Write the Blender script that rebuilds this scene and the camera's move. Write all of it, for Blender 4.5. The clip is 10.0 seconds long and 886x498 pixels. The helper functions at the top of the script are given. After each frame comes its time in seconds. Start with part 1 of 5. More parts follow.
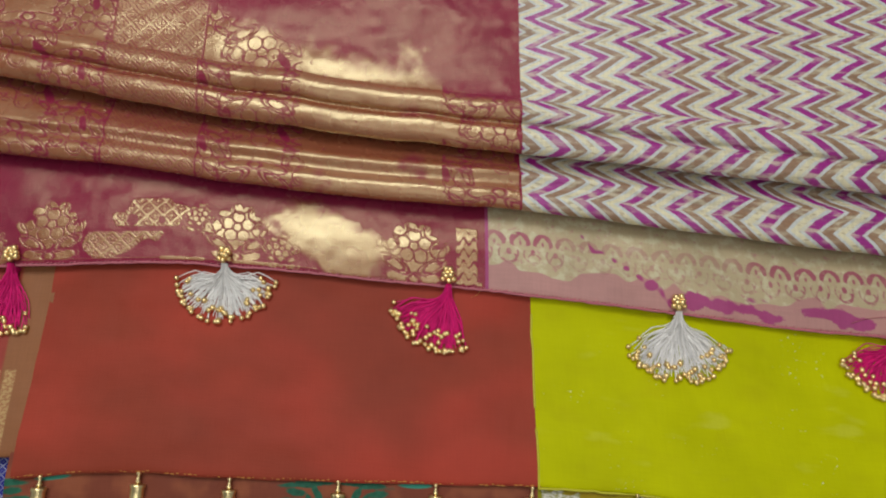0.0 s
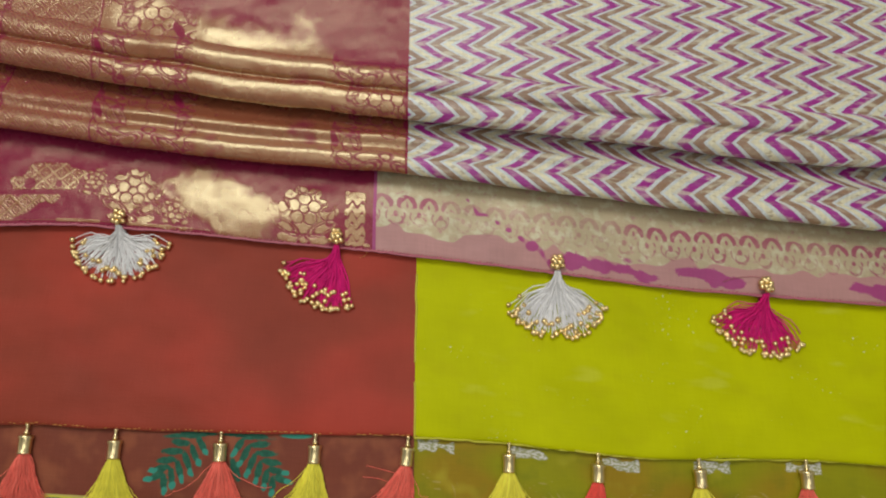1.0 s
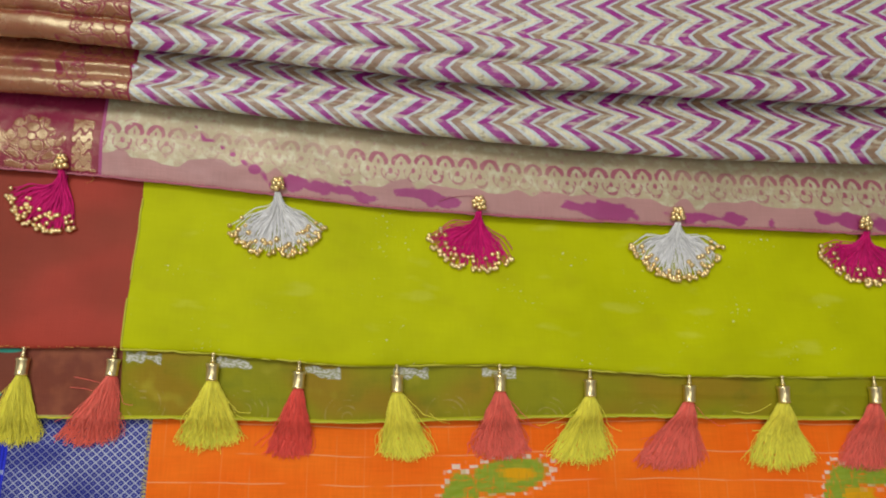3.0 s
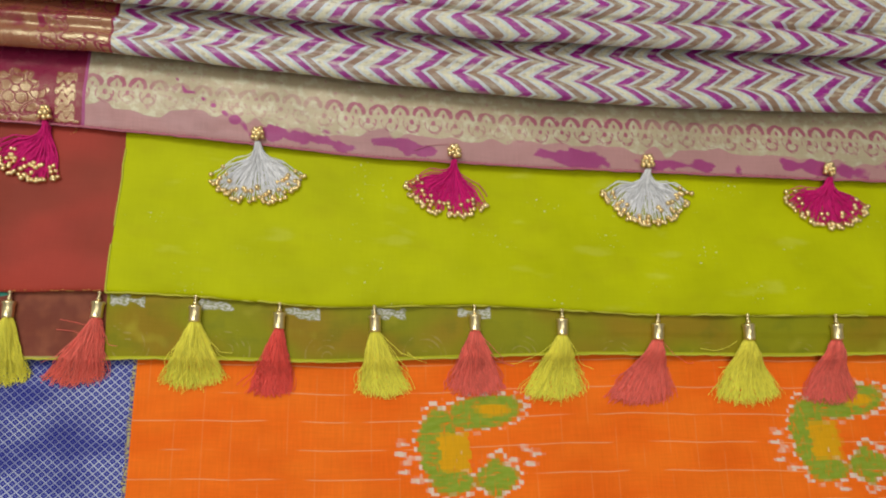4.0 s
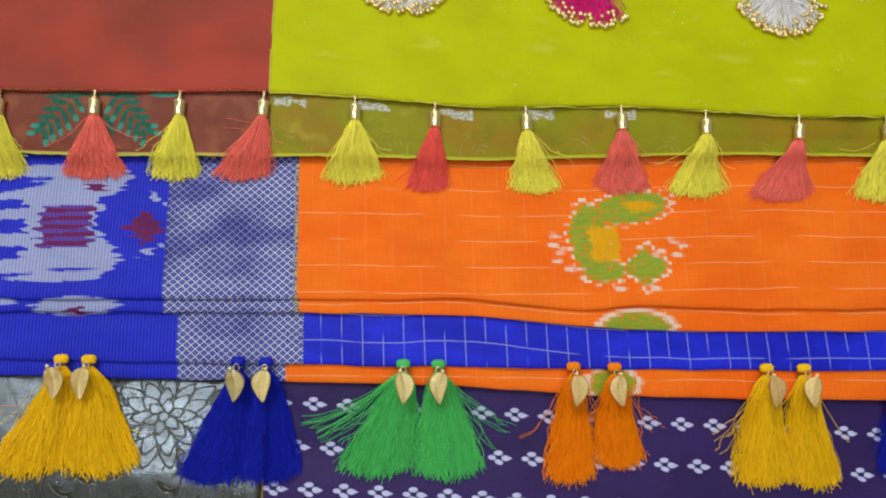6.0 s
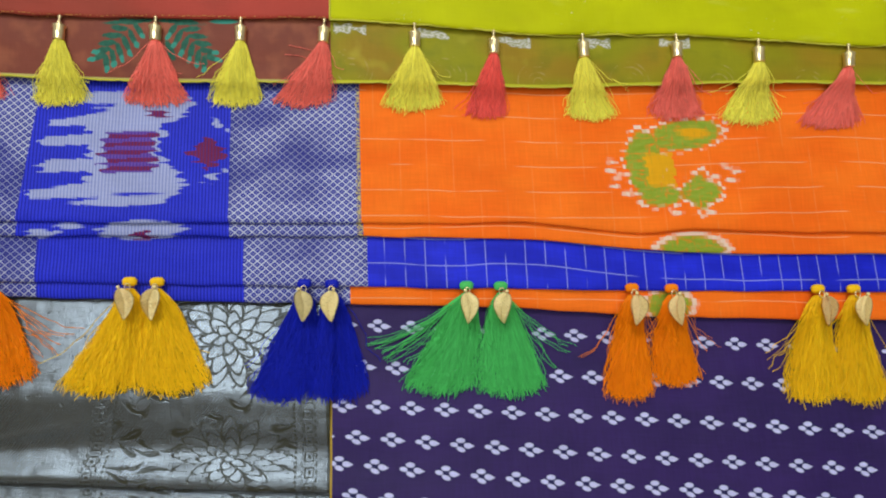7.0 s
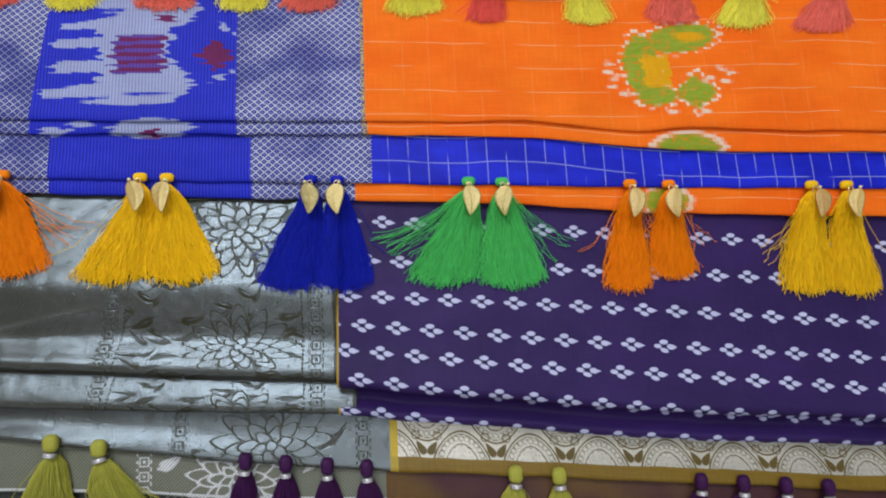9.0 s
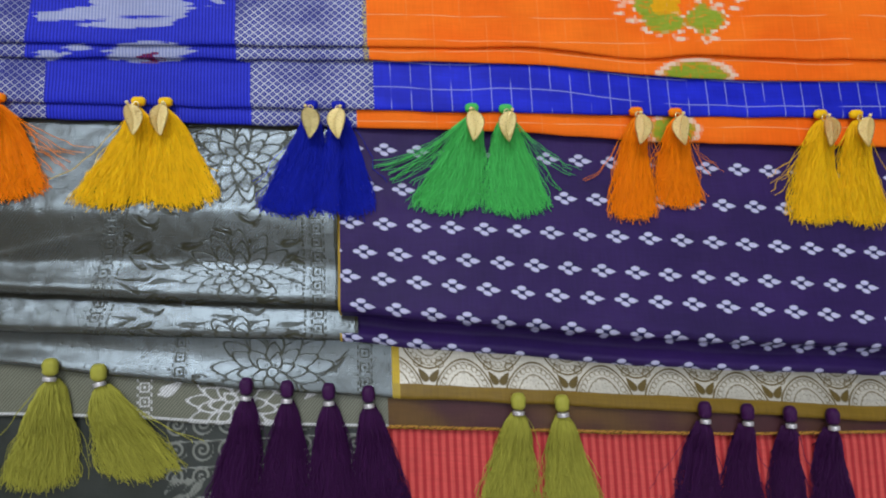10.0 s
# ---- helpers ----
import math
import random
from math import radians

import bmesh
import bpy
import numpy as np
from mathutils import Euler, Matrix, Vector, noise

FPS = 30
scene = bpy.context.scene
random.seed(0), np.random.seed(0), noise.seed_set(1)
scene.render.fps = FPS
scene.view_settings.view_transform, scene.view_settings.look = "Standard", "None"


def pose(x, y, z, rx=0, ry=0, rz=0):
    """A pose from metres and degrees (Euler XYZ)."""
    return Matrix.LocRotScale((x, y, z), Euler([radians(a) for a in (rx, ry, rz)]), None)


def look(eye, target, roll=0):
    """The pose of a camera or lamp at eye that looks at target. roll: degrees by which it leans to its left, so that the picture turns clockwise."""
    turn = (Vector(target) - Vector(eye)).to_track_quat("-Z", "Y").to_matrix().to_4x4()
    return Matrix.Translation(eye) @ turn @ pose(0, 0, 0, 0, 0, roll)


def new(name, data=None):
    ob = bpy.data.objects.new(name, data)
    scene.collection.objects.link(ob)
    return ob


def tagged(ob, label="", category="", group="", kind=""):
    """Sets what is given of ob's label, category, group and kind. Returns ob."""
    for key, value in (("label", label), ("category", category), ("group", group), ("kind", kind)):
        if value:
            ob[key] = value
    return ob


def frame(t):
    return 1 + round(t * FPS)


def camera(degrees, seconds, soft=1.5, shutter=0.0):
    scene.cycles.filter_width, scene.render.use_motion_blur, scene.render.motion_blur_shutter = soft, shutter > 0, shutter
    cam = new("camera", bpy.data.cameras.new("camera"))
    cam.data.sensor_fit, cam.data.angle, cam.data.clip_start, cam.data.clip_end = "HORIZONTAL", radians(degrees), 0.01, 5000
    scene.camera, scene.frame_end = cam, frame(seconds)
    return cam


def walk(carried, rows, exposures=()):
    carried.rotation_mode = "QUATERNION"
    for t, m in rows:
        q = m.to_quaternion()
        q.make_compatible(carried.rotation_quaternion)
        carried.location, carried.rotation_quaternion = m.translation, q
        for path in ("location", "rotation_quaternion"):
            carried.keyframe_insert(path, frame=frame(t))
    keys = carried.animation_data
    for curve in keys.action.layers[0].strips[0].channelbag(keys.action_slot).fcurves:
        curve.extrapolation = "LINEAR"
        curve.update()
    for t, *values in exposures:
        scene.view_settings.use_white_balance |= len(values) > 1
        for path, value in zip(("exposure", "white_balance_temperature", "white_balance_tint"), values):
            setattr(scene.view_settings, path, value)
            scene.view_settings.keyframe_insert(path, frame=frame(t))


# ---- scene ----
cam = camera(66.0, 10.0, soft=2.05)
PATH = [
    (0, (-0.001, -0.085, 0.385), (0.029, 0.347, -1.568), 4.5),
    (0.5, (0.026, -0.097, 0.394), (0.08, 0.341, -1.557), 7.4),
    (1, (0.061, -0.107, 0.397), (0.119, 0.309, -1.558), 8.3),
    (1.5, (0.102, -0.119, 0.402), (0.161, 0.268, -1.559), 9.0),
    (2, (0.155, -0.131, 0.403), (0.229, 0.246, -1.559), 11.4),
    (2.5, (0.193, -0.137, 0.409), (0.284, 0.241, -1.553), 13.5),
    (3, (0.225, -0.152, 0.411), (0.323, 0.229, -1.55), 13.8),
    (3.2, (0.236, -0.157, 0.413), (0.337, 0.22, -1.548), 14.2),
    (4.5, (0.229, -0.208, 0.418), (0.354, 0.148, -1.546), 18.0),
    (5, (0.193, -0.237, 0.413), (0.288, 0.105, -1.555), 14.0),
    (5.5, (0.163, -0.276, 0.412), (0.237, 0.058, -1.559), 11.1),
    (6.8, (0.114, -0.311, 0.414), (0.218, -0.101, -1.573), 24.7),
    (7, (0.1, -0.326, 0.413), (0.212, -0.093, -1.57), 23.9),
    (7.5, (0.073, -0.35, 0.41), (0.181, -0.114, -1.574), 22.2),
    (8, (0.083, -0.37, 0.408), (0.189, -0.137, -1.576), 22.2),
    (8.5, (0.091, -0.38, 0.415), (0.202, -0.141, -1.568), 22.6),
    (9, (0.096, -0.394, 0.415), (0.207, -0.148, -1.566), 22.1),
    (9.5, (0.096, -0.403, 0.413), (0.203, -0.18, -1.571), 23.6),
    (10, (0.094, -0.427, 0.406), (0.201, -0.231, -1.581), 26.6),
]
EXPOSURES = [(0, -0.12, 6600, 10), (2.5, -0.02, 6500, 10), (4.5, 0.10, 6400, 10), (5.5, 0.21, 6350, 10), (7.5, 0.30, 6250, 10), (10, 0.22, 6200, 10)]
walk(cam, [(t, look(eye, to, roll)) for t, eye, to, roll in PATH], EXPOSURES)

# ---- light: an indoor room lit by unseen area lights, added below the ceiling ----
world = bpy.data.worlds.new("room_air")
scene.world = world
world.use_nodes = True
world.node_tree.nodes["Background"].inputs[0].default_value = (0.9, 0.95, 1.0, 1)
world.node_tree.nodes["Background"].inputs[1].default_value = 0.3

TABLE_Z = -0.045
FLOOR_Z = TABLE_Z - 0.75
CEIL_Z = FLOOR_Z + 2.7


def lamp(name, x, y, z, sx, sy, watts, colour, target):
    data = bpy.data.lights.new(name, "AREA")
    data.shape, data.size, data.size_y = "RECTANGLE", sx, sy
    data.energy, data.color = watts, colour
    ob = new(name, data)
    ob.matrix_world = look((x, y, z), target)
    return ob


LAMP_TINT = (0.97, 0.98, 1.0)
# main light, unseen, set where the glints on the folds point
lamp("added_area_light", -0.35, 1.0, CEIL_Z - 0.08, 1.4, 0.8, 27, LAMP_TINT, (-0.25, 0.8, 0))
# two weaker fills, added to brighten the metal parts and the shaded side
lamp("added_area_light", 0.3, -0.3, CEIL_Z - 0.08, 1.6, 0.8, 7, LAMP_TINT, (0.3, -0.3, 0))
lamp("added_area_light", 0.2, -1.6, CEIL_Z - 0.08, 1.6, 0.4, 4, LAMP_TINT, (0.2, -1.3, 0))


# ---- helpers ----
def lerp_curve(*pairs):
    """A smooth curve y(x) through a few points."""
    px = np.array([p[0] for p in pairs], float)
    py = np.array([p[1] for p in pairs], float)

    def f(x):
        x = np.asarray(x, float)
        w = 0.012
        return (np.interp(x - w, px, py) + 2 * np.interp(x, px, py) + np.interp(x + w, px, py)) / 4
    return f


_lat = np.random.RandomState(7).rand(64, 256, 256)


def vnoise(x, y, scale, seed=0):
    """Smooth value noise in -1..1 on numpy arrays, with cells of the given size in metres."""
    x, y = np.broadcast_arrays(np.asarray(x, float) / scale + 61.3, np.asarray(y, float) / scale + 87.7)
    i, j = np.floor(x).astype(int), np.floor(y).astype(int)
    fx, fy = x - i, y - j
    fx, fy = fx * fx * (3 - 2 * fx), fy * fy * (3 - 2 * fy)
    t = _lat[seed % 64]
    a, b = t[i % 256, j % 256], t[(i + 1) % 256, j % 256]
    c, d = t[i % 256, (j + 1) % 256], t[(i + 1) % 256, (j + 1) % 256]
    return 2 * ((a * (1 - fx) + b * fx) * (1 - fy) + (c * (1 - fx) + d * fx) * fy) - 1


def part(name, bm, material, parent=None, label="", smooth=True):
    me = bpy.data.meshes.new(name)
    bm.to_mesh(me)
    bm.free()
    return part_mesh(name, me, material, parent, label, smooth)


def part_mesh(name, me, material, parent=None, label="", smooth=True):
    if material is not None and not me.materials:
        me.materials.append(material)
    if smooth:
        me.polygons.foreach_set("use_smooth", np.ones(len(me.polygons), bool))
    ob = new(name, me)
    if parent is not None:
        ob.parent = parent
    if label:
        tagged(ob, label)
    return ob


def grid_mesh(name, X, Y, Z, U=None, V=None, fields=None):
    """A quad sheet from 2D arrays, with metric cloth coordinates as its UV map and woven-pattern fields as point attributes."""
    nx, ny = X.shape
    me = bpy.data.meshes.new(name)
    co = np.stack([X, Y, Z], -1).reshape(-1, 3)
    idx = np.arange(nx * ny).reshape(nx, ny)
    quads = np.stack([idx[:-1, :-1], idx[:-1, 1:], idx[1:, 1:], idx[1:, :-1]], -1).reshape(-1, 4)
    me.vertices.add(len(co))
    me.vertices.foreach_set("co", co.ravel())
    me.loops.add(quads.size)
    me.loops.foreach_set("vertex_index", quads.ravel().astype(np.int32))
    me.polygons.add(len(quads))
    me.polygons.foreach_set("loop_start", np.arange(0, quads.size, 4, dtype=np.int32))
    me.update(calc_edges=True)
    if U is not None:
        uv = me.uv_layers.new(name="cloth")
        both = np.stack([U, V], -1).reshape(-1, 2)
        uv.data.foreach_set("uv", both[quads.ravel()].ravel())
    for key, values in (fields or {}).items():
        at = me.attributes.new(key, "FLOAT", "POINT")
        at.data.foreach_set("value", np.asarray(values, np.float32).ravel())
    return me


HEIGHT_X, HEIGHT_Y, HEIGHT_C = -0.5, -0.9, 0.001
heights = np.full((1300, 1400), TABLE_Z)


def note_height(X, Y, Z):
    i = np.clip(((X - HEIGHT_X) / HEIGHT_C).astype(int), 0, heights.shape[0] - 1)
    j = np.clip(((Y - HEIGHT_Y) / HEIGHT_C).astype(int), 0, heights.shape[1] - 1)
    np.maximum.at(heights, (i.ravel(), j.ravel()), Z.ravel())


def height_at(x, y):
    i = np.clip(((np.asarray(x) - HEIGHT_X) / HEIGHT_C).astype(int), 1, heights.shape[0] - 2)
    j = np.clip(((np.asarray(y) - HEIGHT_Y) / HEIGHT_C).astype(int), 1, heights.shape[1] - 2)
    return np.maximum.reduce([heights[i, j], heights[i - 1, j], heights[i + 1, j], heights[i, j - 1], heights[i, j + 1]])


def spaced(x0, x1, step, fine):
    """Columns of a cloth, close together between the two places of fine, five times wider apart outside them."""
    a, b = (x0, x1) if fine is None else (min(max(fine[0], x0), x1), max(min(fine[1], x1), x0))
    runs = [np.linspace(p, q, max(2, int(round((q - p) / w)) + 1)) for p, q, w in ((x0, a, step * 5), (a, b, step), (b, x1, step * 5)) if q - p > 1e-6]
    return np.concatenate([runs[0]] + [r[1:] for r in runs[1:]])


def sheet(name, parent, material, x0, x1, knots, step, label="", ripple=0.0006, seed=1, pattern=None, swell=0.0, fine=None, coarse=(1, 1), relief=None):
    """A draped cloth: knots are (y(x), z(x)) pairs down the cloth, joined by a smooth curve in every column. The first cloth coordinate
    runs across, the second down the cloth by its true length. pattern(u, v, x, y) gives fields woven into it."""
    xs = spaced(x0, x1, step, fine)
    K = len(knots)
    ky = np.stack([np.broadcast_to(k[0](xs) if callable(k[0]) else k[0], xs.shape) for k in knots], 1)
    kz = np.stack([np.broadcast_to(k[1](xs) if callable(k[1]) else k[1], xs.shape) for k in knots], 1)
    mid = len(xs) // 2
    seg = np.hypot(np.diff(ky[mid]), np.diff(kz[mid]))
    wide = np.ones(K - 1)
    wide[:coarse[0]], wide[K - 1 - coarse[1]:] = 5.0, 3.0
    counts = np.maximum(2, np.ceil(seg / (step * wide)).astype(int))
    ts = np.concatenate([k + np.arange(c) / c for k, c in enumerate(counts)] + [[K - 1]])
    k = np.minimum(ts.astype(int), K - 2)
    f = ts - k

    def spline(a):
        g = np.concatenate([2 * a[:, :1] - a[:, 1:2], a, 2 * a[:, -1:] - a[:, -2:-1]], 1)
        # finite-difference tangents scaled by the spacing keep the curve from overshooting
        d = np.maximum(np.hypot(np.diff(np.concatenate([2 * ky[:, :1] - ky[:, 1:2], ky, 2 * ky[:, -1:] - ky[:, -2:-1]], 1), axis=1),
                                np.diff(np.concatenate([2 * kz[:, :1] - kz[:, 1:2], kz, 2 * kz[:, -1:] - kz[:, -2:-1]], 1), axis=1)), 1e-5)
        m = (g[:, 2:] - g[:, :-2]) / (d[:, 1:] + d[:, :-1])
        p0, p1 = a[:, k], a[:, k + 1]
        h = d[:, 1:-1][:, k]
        m0, m1 = m[:, k] * h, m[:, k + 1] * h
        f2, f3 = f * f, f * f * f
        return (2 * f3 - 3 * f2 + 1) * p0 + (f3 - 2 * f2 + f) * m0 + (-2 * f3 + 3 * f2) * p1 + (f3 - f2) * m1
    Y, Z = spline(ky), spline(kz)
    X = np.broadcast_to(xs[:, None], Y.shape).copy()
    dl = np.hypot(np.diff(Y, axis=1), np.diff(Z, axis=1))
    V = np.concatenate([np.zeros((len(xs), 1)), np.cumsum(dl, 1)], 1)
    V = V - V[:, -1:].mean()
    U = X.copy()
    Z = Z + ripple * (vnoise(X, Y, 0.035, seed) + 0.6 * vnoise(X * 0.5, Y * 1.3, 0.013, seed + 1) + 0.25 * vnoise(X, Y, 0.006, seed + 2))
    Z = Z + swell * (vnoise(X * 0.7, Y, 0.05, seed + 4) + 0.5 * vnoise(X, Y * 1.4, 0.022, seed + 5))
    if relief is not None:
        Z = Z + relief(X, Y)
    Y = Y + 0.0006 * vnoise(X, Y * 0, 0.02, seed + 3)
    me = grid_mesh(name, X, Y, Z, U, V, pattern(U, V, X, Y) if pattern else None)
    note_height(X, Y, Z)
    return part_mesh(name, me, material, parent, label)


def off(curve, d):
    return lambda x: curve(x) + d


def mix_of(a, b, f):
    return lambda x: a(x) * (1 - f) + b(x) * f


def thing(name, label, category, group="", kind=""):
    ob = new(name)
    return tagged(ob, label, category, group, kind)
# ---- the lines along which the cloths lie ----
FOLD_A = lerp_curve((-0.5, 0.14), (-0.263, 0.103), (-0.19, 0.089), (-0.125, 0.078), (-0.057, 0.069), (0.01, 0.062), (0.05, 0.058), (0.146, 0.048), (0.236, 0.038), (0.29, 0.033), (0.4, 0.027), (0.7, 0.012))
FOLD_B = lerp_curve((-0.5, 0.08), (-0.256, 0.055), (-0.19, 0.05), (-0.12, 0.039), (-0.056, 0.032), (0.01, 0.027), (0.05, 0.0245), (0.147, 0.013), (0.218, 0.004), (0.289, -0.004), (0.361, -0.01), (0.434, -0.015), (0.7, -0.022))
EDGE_1 = lerp_curve((-0.5, -0.02), (-0.247, -0.0105), (-0.18, -0.008), (-0.15, -0.0075), (-0.09, -0.0115), (-0.02, -0.018), (0.03, -0.022), (0.11, -0.031), (0.217, -0.044), (0.323, -0.052), (0.4, -0.0555), (0.5, -0.061), (0.7, -0.07))
LOW_2 = lerp_curve((-0.5, -0.13), (-0.22, -0.128), (-0.2, -0.125), (-0.155, -0.124), (-0.11, -0.127), (0.055, -0.1305), (0.111, -0.134), (0.183, -0.142), (0.284, -0.143), (0.385, -0.151), (0.7, -0.158))
UNDER_2 = lerp_curve((-0.5, -0.158), (-0.169, -0.161), (-0.068, -0.167), (0.057, -0.17), (0.112, -0.171), (0.184, -0.175), (0.282, -0.174), (0.349, -0.174), (0.475, -0.178), (0.7, -0.18))
CREASE_3 = lerp_curve((-0.5, -0.252), (-0.13, -0.254), (-0.045, -0.257), (0.07, -0.2605), (0.12, -0.262), (0.173, -0.262), (0.246, -0.2715), (0.281, -0.269), (0.367, -0.274), (0.7, -0.281))
EDGE_3 = lerp_curve((-0.5, -0.255), (-0.166, -0.261), (0.078, -0.268), (0.135, -0.271), (0.18, -0.272), (0.245, -0.281), (0.314, -0.286), (0.376, -0.287), (0.7, -0.298))
BAND_3 = lerp_curve((-0.5, -0.28), (-0.165, -0.288), (-0.067, -0.293), (0.074, -0.299), (0.17, -0.303), (0.258, -0.307), (0.373, -0.311), (0.7, -0.32))
STRIP_3 = lerp_curve((-0.5, -0.287), (-0.164, -0.297), (-0.014, -0.305), (0.067, -0.309), (0.169, -0.314), (0.239, -0.322), (0.371, -0.329), (0.7, -0.34))
CREASE_4 = lerp_curve((-0.5, -0.365), (-0.142, -0.385), (-0.045, -0.388), (0.053, -0.396), (0.7, -0.44))
RIDGE_4 = lerp_curve((-0.5, -0.39), (-0.141, -0.404), (-0.045, -0.412), (0.053, -0.419), (0.7, -0.45))
EDGE_4 = lerp_curve((-0.5, -0.405), (-0.141, -0.426), (-0.045, -0.433), (0.064, -0.44), (0.085, -0.444), (0.152, -0.451), (0.219, -0.46), (0.288, -0.466), (0.382, -0.473), (0.7, -0.485))
BAND_4 = lerp_curve((-0.5, -0.42), (-0.14, -0.445), (-0.077, -0.455), (-0.013, -0.464), (0.081, -0.474), (0.15, -0.48), (0.252, -0.489), (0.379, -0.501), (0.7, -0.515))
UNDER_4 = lerp_curve((-0.5, -0.465), (-0.14, -0.475), (-0.068, -0.48), (-0.014, -0.486), (0.08, -0.492), (0.149, -0.497), (0.285, -0.506), (0.378, -0.509), (0.7, -0.52))
LEFT, RIGHT = -0.36, 0.64
SEAM_1, SEAM_B, SEAM_2, SEAM_3, SEAM_4 = 0.051, 0.030, 0.057, 0.074, 0.0535

# ---- materials ----
class Nodes:
    """A short way to write node trees: sockets in, sockets out."""

    def __init__(self, name):
        self.m = bpy.data.materials.new(name)
        self.m.use_nodes = True
        self.t = self.m.node_tree
        self.b = self.t.nodes["Principled BSDF"]
        uv = self.t.nodes.new("ShaderNodeUVMap")
        uv.uv_map = "cloth"
        s = self.t.nodes.new("ShaderNodeSeparateXYZ")
        self.t.links.new(uv.outputs[0], s.inputs[0])
        self.uv, self.u, self.v = uv.outputs[0], s.outputs[0], s.outputs[1]

    def put(self, socket, value):
        if isinstance(value, (int, float)):
            socket.default_value = value
        elif isinstance(value, tuple):
            socket.default_value = (*value, 1.0) if len(value) == 3 and socket.type == "RGBA" else value
        else:
            self.t.links.new(value, socket)

    def math(self, op, a, b=0.0, c=0.0):
        n = self.t.nodes.new("ShaderNodeMath")
        n.operation = op
        self.put(n.inputs[0], a)
        self.put(n.inputs[1], b)
        self.put(n.inputs[2], c)
        return n.outputs[0]

    def mix(self, f, a, b):
        n = self.t.nodes.new("ShaderNodeMix")
        n.data_type = "RGBA"
        self.put(n.inputs[0], f)
        self.put(n.inputs[6], a)
        self.put(n.inputs[7], b)
        return n.outputs[2]

    def step(self, x, lo, hi):
        n = self.t.nodes.new("ShaderNodeMapRange")
        n.interpolation_type = "SMOOTHSTEP"
        self.put(n.inputs[0], x)
        self.put(n.inputs[1], lo)
        self.put(n.inputs[2], hi)
        return n.outputs[0]

    def field(self, name):
        n = self.t.nodes.new("ShaderNodeAttribute")
        n.attribute_name = name
        return n.outputs["Fac"]

    def noise(self, su, sv, detail=2.0, vec=None):
        """Noise with su cells per metre across the cloth and sv down it."""
        m = self.t.nodes.new("ShaderNodeMapping")
        self.t.links.new(vec or self.uv, m.inputs[0])
        m.inputs["Scale"].default_value = (su, sv, 1.0)
        n = self.t.nodes.new("ShaderNodeTexNoise")
        n.inputs["Scale"].default_value = 1.0
        n.inputs["Detail"].default_value = detail
        self.t.links.new(m.outputs[0], n.inputs["Vector"])
        return n.outputs[0]

    def bump(self, height, distance, strength=1.0):
        n = self.t.nodes.new("ShaderNodeBump")
        n.inputs["Strength"].default_value = strength
        n.inputs["Distance"].default_value = distance
        self.put(n.inputs["Height"], height)
        self.t.links.new(n.outputs[0], self.b.inputs["Normal"])

    def shade(self, factor, colour, amount=0.25):
        """The colour made lighter and darker by a factor round 0.5."""
        n = self.t.nodes.new("ShaderNodeHueSaturation")
        self.put(n.inputs["Color"], colour)
        self.put(n.inputs["Value"], self.math("ADD", self.math("MULTIPLY", factor, 2 * amount), 1.0 - amount))
        return n.outputs[0]

    def finish(self, colour, rough=0.5, metal=0.0, spec=0.3, sheen=0.0):
        self.put(self.b.inputs["Base Color"], colour)
        self.put(self.b.inputs["Roughness"], rough)
        self.put(self.b.inputs["Metallic"], metal)
        self.put(self.b.inputs["Specular IOR Level"], spec)
        self.b.inputs["Sheen Weight"].default_value = sheen
        return self.m


def weave(n, colour, amount=0.22, mottling=0.2, thread_u=900.0, thread_v=900.0):
    """Thread-to-thread variation in both directions, and soft mottling over hand-widths."""
    c = n.shade(n.noise(thread_u, 60.0), colour, amount)
    c = n.shade(n.noise(60.0, thread_v), c, amount)
    return n.shade(n.noise(22.0, 26.0, 3.0), c, mottling)


def thread_bump(n, depth=0.00015, su=1400.0, sv=1400.0):
    n.bump(n.math("ADD", n.noise(su, 120.0), n.noise(120.0, sv)), depth, 0.6)


def cloth(name, colour, rough=0.6, spec=0.2, amount=0.22, mottling=0.2, sheen=0.0):
    n = Nodes(name)
    thread_bump(n)
    return n.finish(weave(n, colour, amount, mottling), rough, 0.0, spec, sheen)


def brocade(name, ground, zari, glint, rough=0.34, ior=2.6, depth=0.00016, ground_gloss=0.5, diaper=0.0):
    """Silk with metal thread: the field zari is positive where the metal thread lies on top; the metal thread mirrors the lamps in its own tint."""
    n = Nodes(name)
    z = n.step(n.field("zari"), -0.3, 0.3)
    worn = n.noise(260.0, 260.0, 3.0)
    z = n.math("MULTIPLY", z, n.step(worn, 0.18, 0.40))
    # this field drops the metal thread's colour where no light glints on it
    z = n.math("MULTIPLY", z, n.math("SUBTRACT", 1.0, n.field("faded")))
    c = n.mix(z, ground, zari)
    c = weave(n, c, 0.07, 0.18, 1100.0, 1100.0)
    twill = n.math("DIVIDE", n.math("PINGPONG", n.math("ADD", n.u, n.math("MULTIPLY", n.v, 0.8)), 0.0009), 0.0009)
    c = n.shade(twill, c, diaper)
    n.bump(n.math("ADD", n.math("ADD", n.math("MULTIPLY", z, 2.4), n.math("MULTIPLY", twill, 2.5 * diaper)), n.math("ADD", n.noise(1500.0, 150.0), n.noise(150.0, 1500.0))), depth, 0.7)
    r = n.math("ADD", n.math("MULTIPLY", n.noise(70.0, 70.0), 0.16), rough - 0.08)
    n.b.inputs["IOR"].default_value = ior
    n.put(n.b.inputs["Specular Tint"], glint)
    spec = n.math("ADD", n.math("MULTIPLY", z, 0.5 * (1 - ground_gloss)), 0.5 * ground_gloss)
    return n.finish(c, r, 0.0, spec)


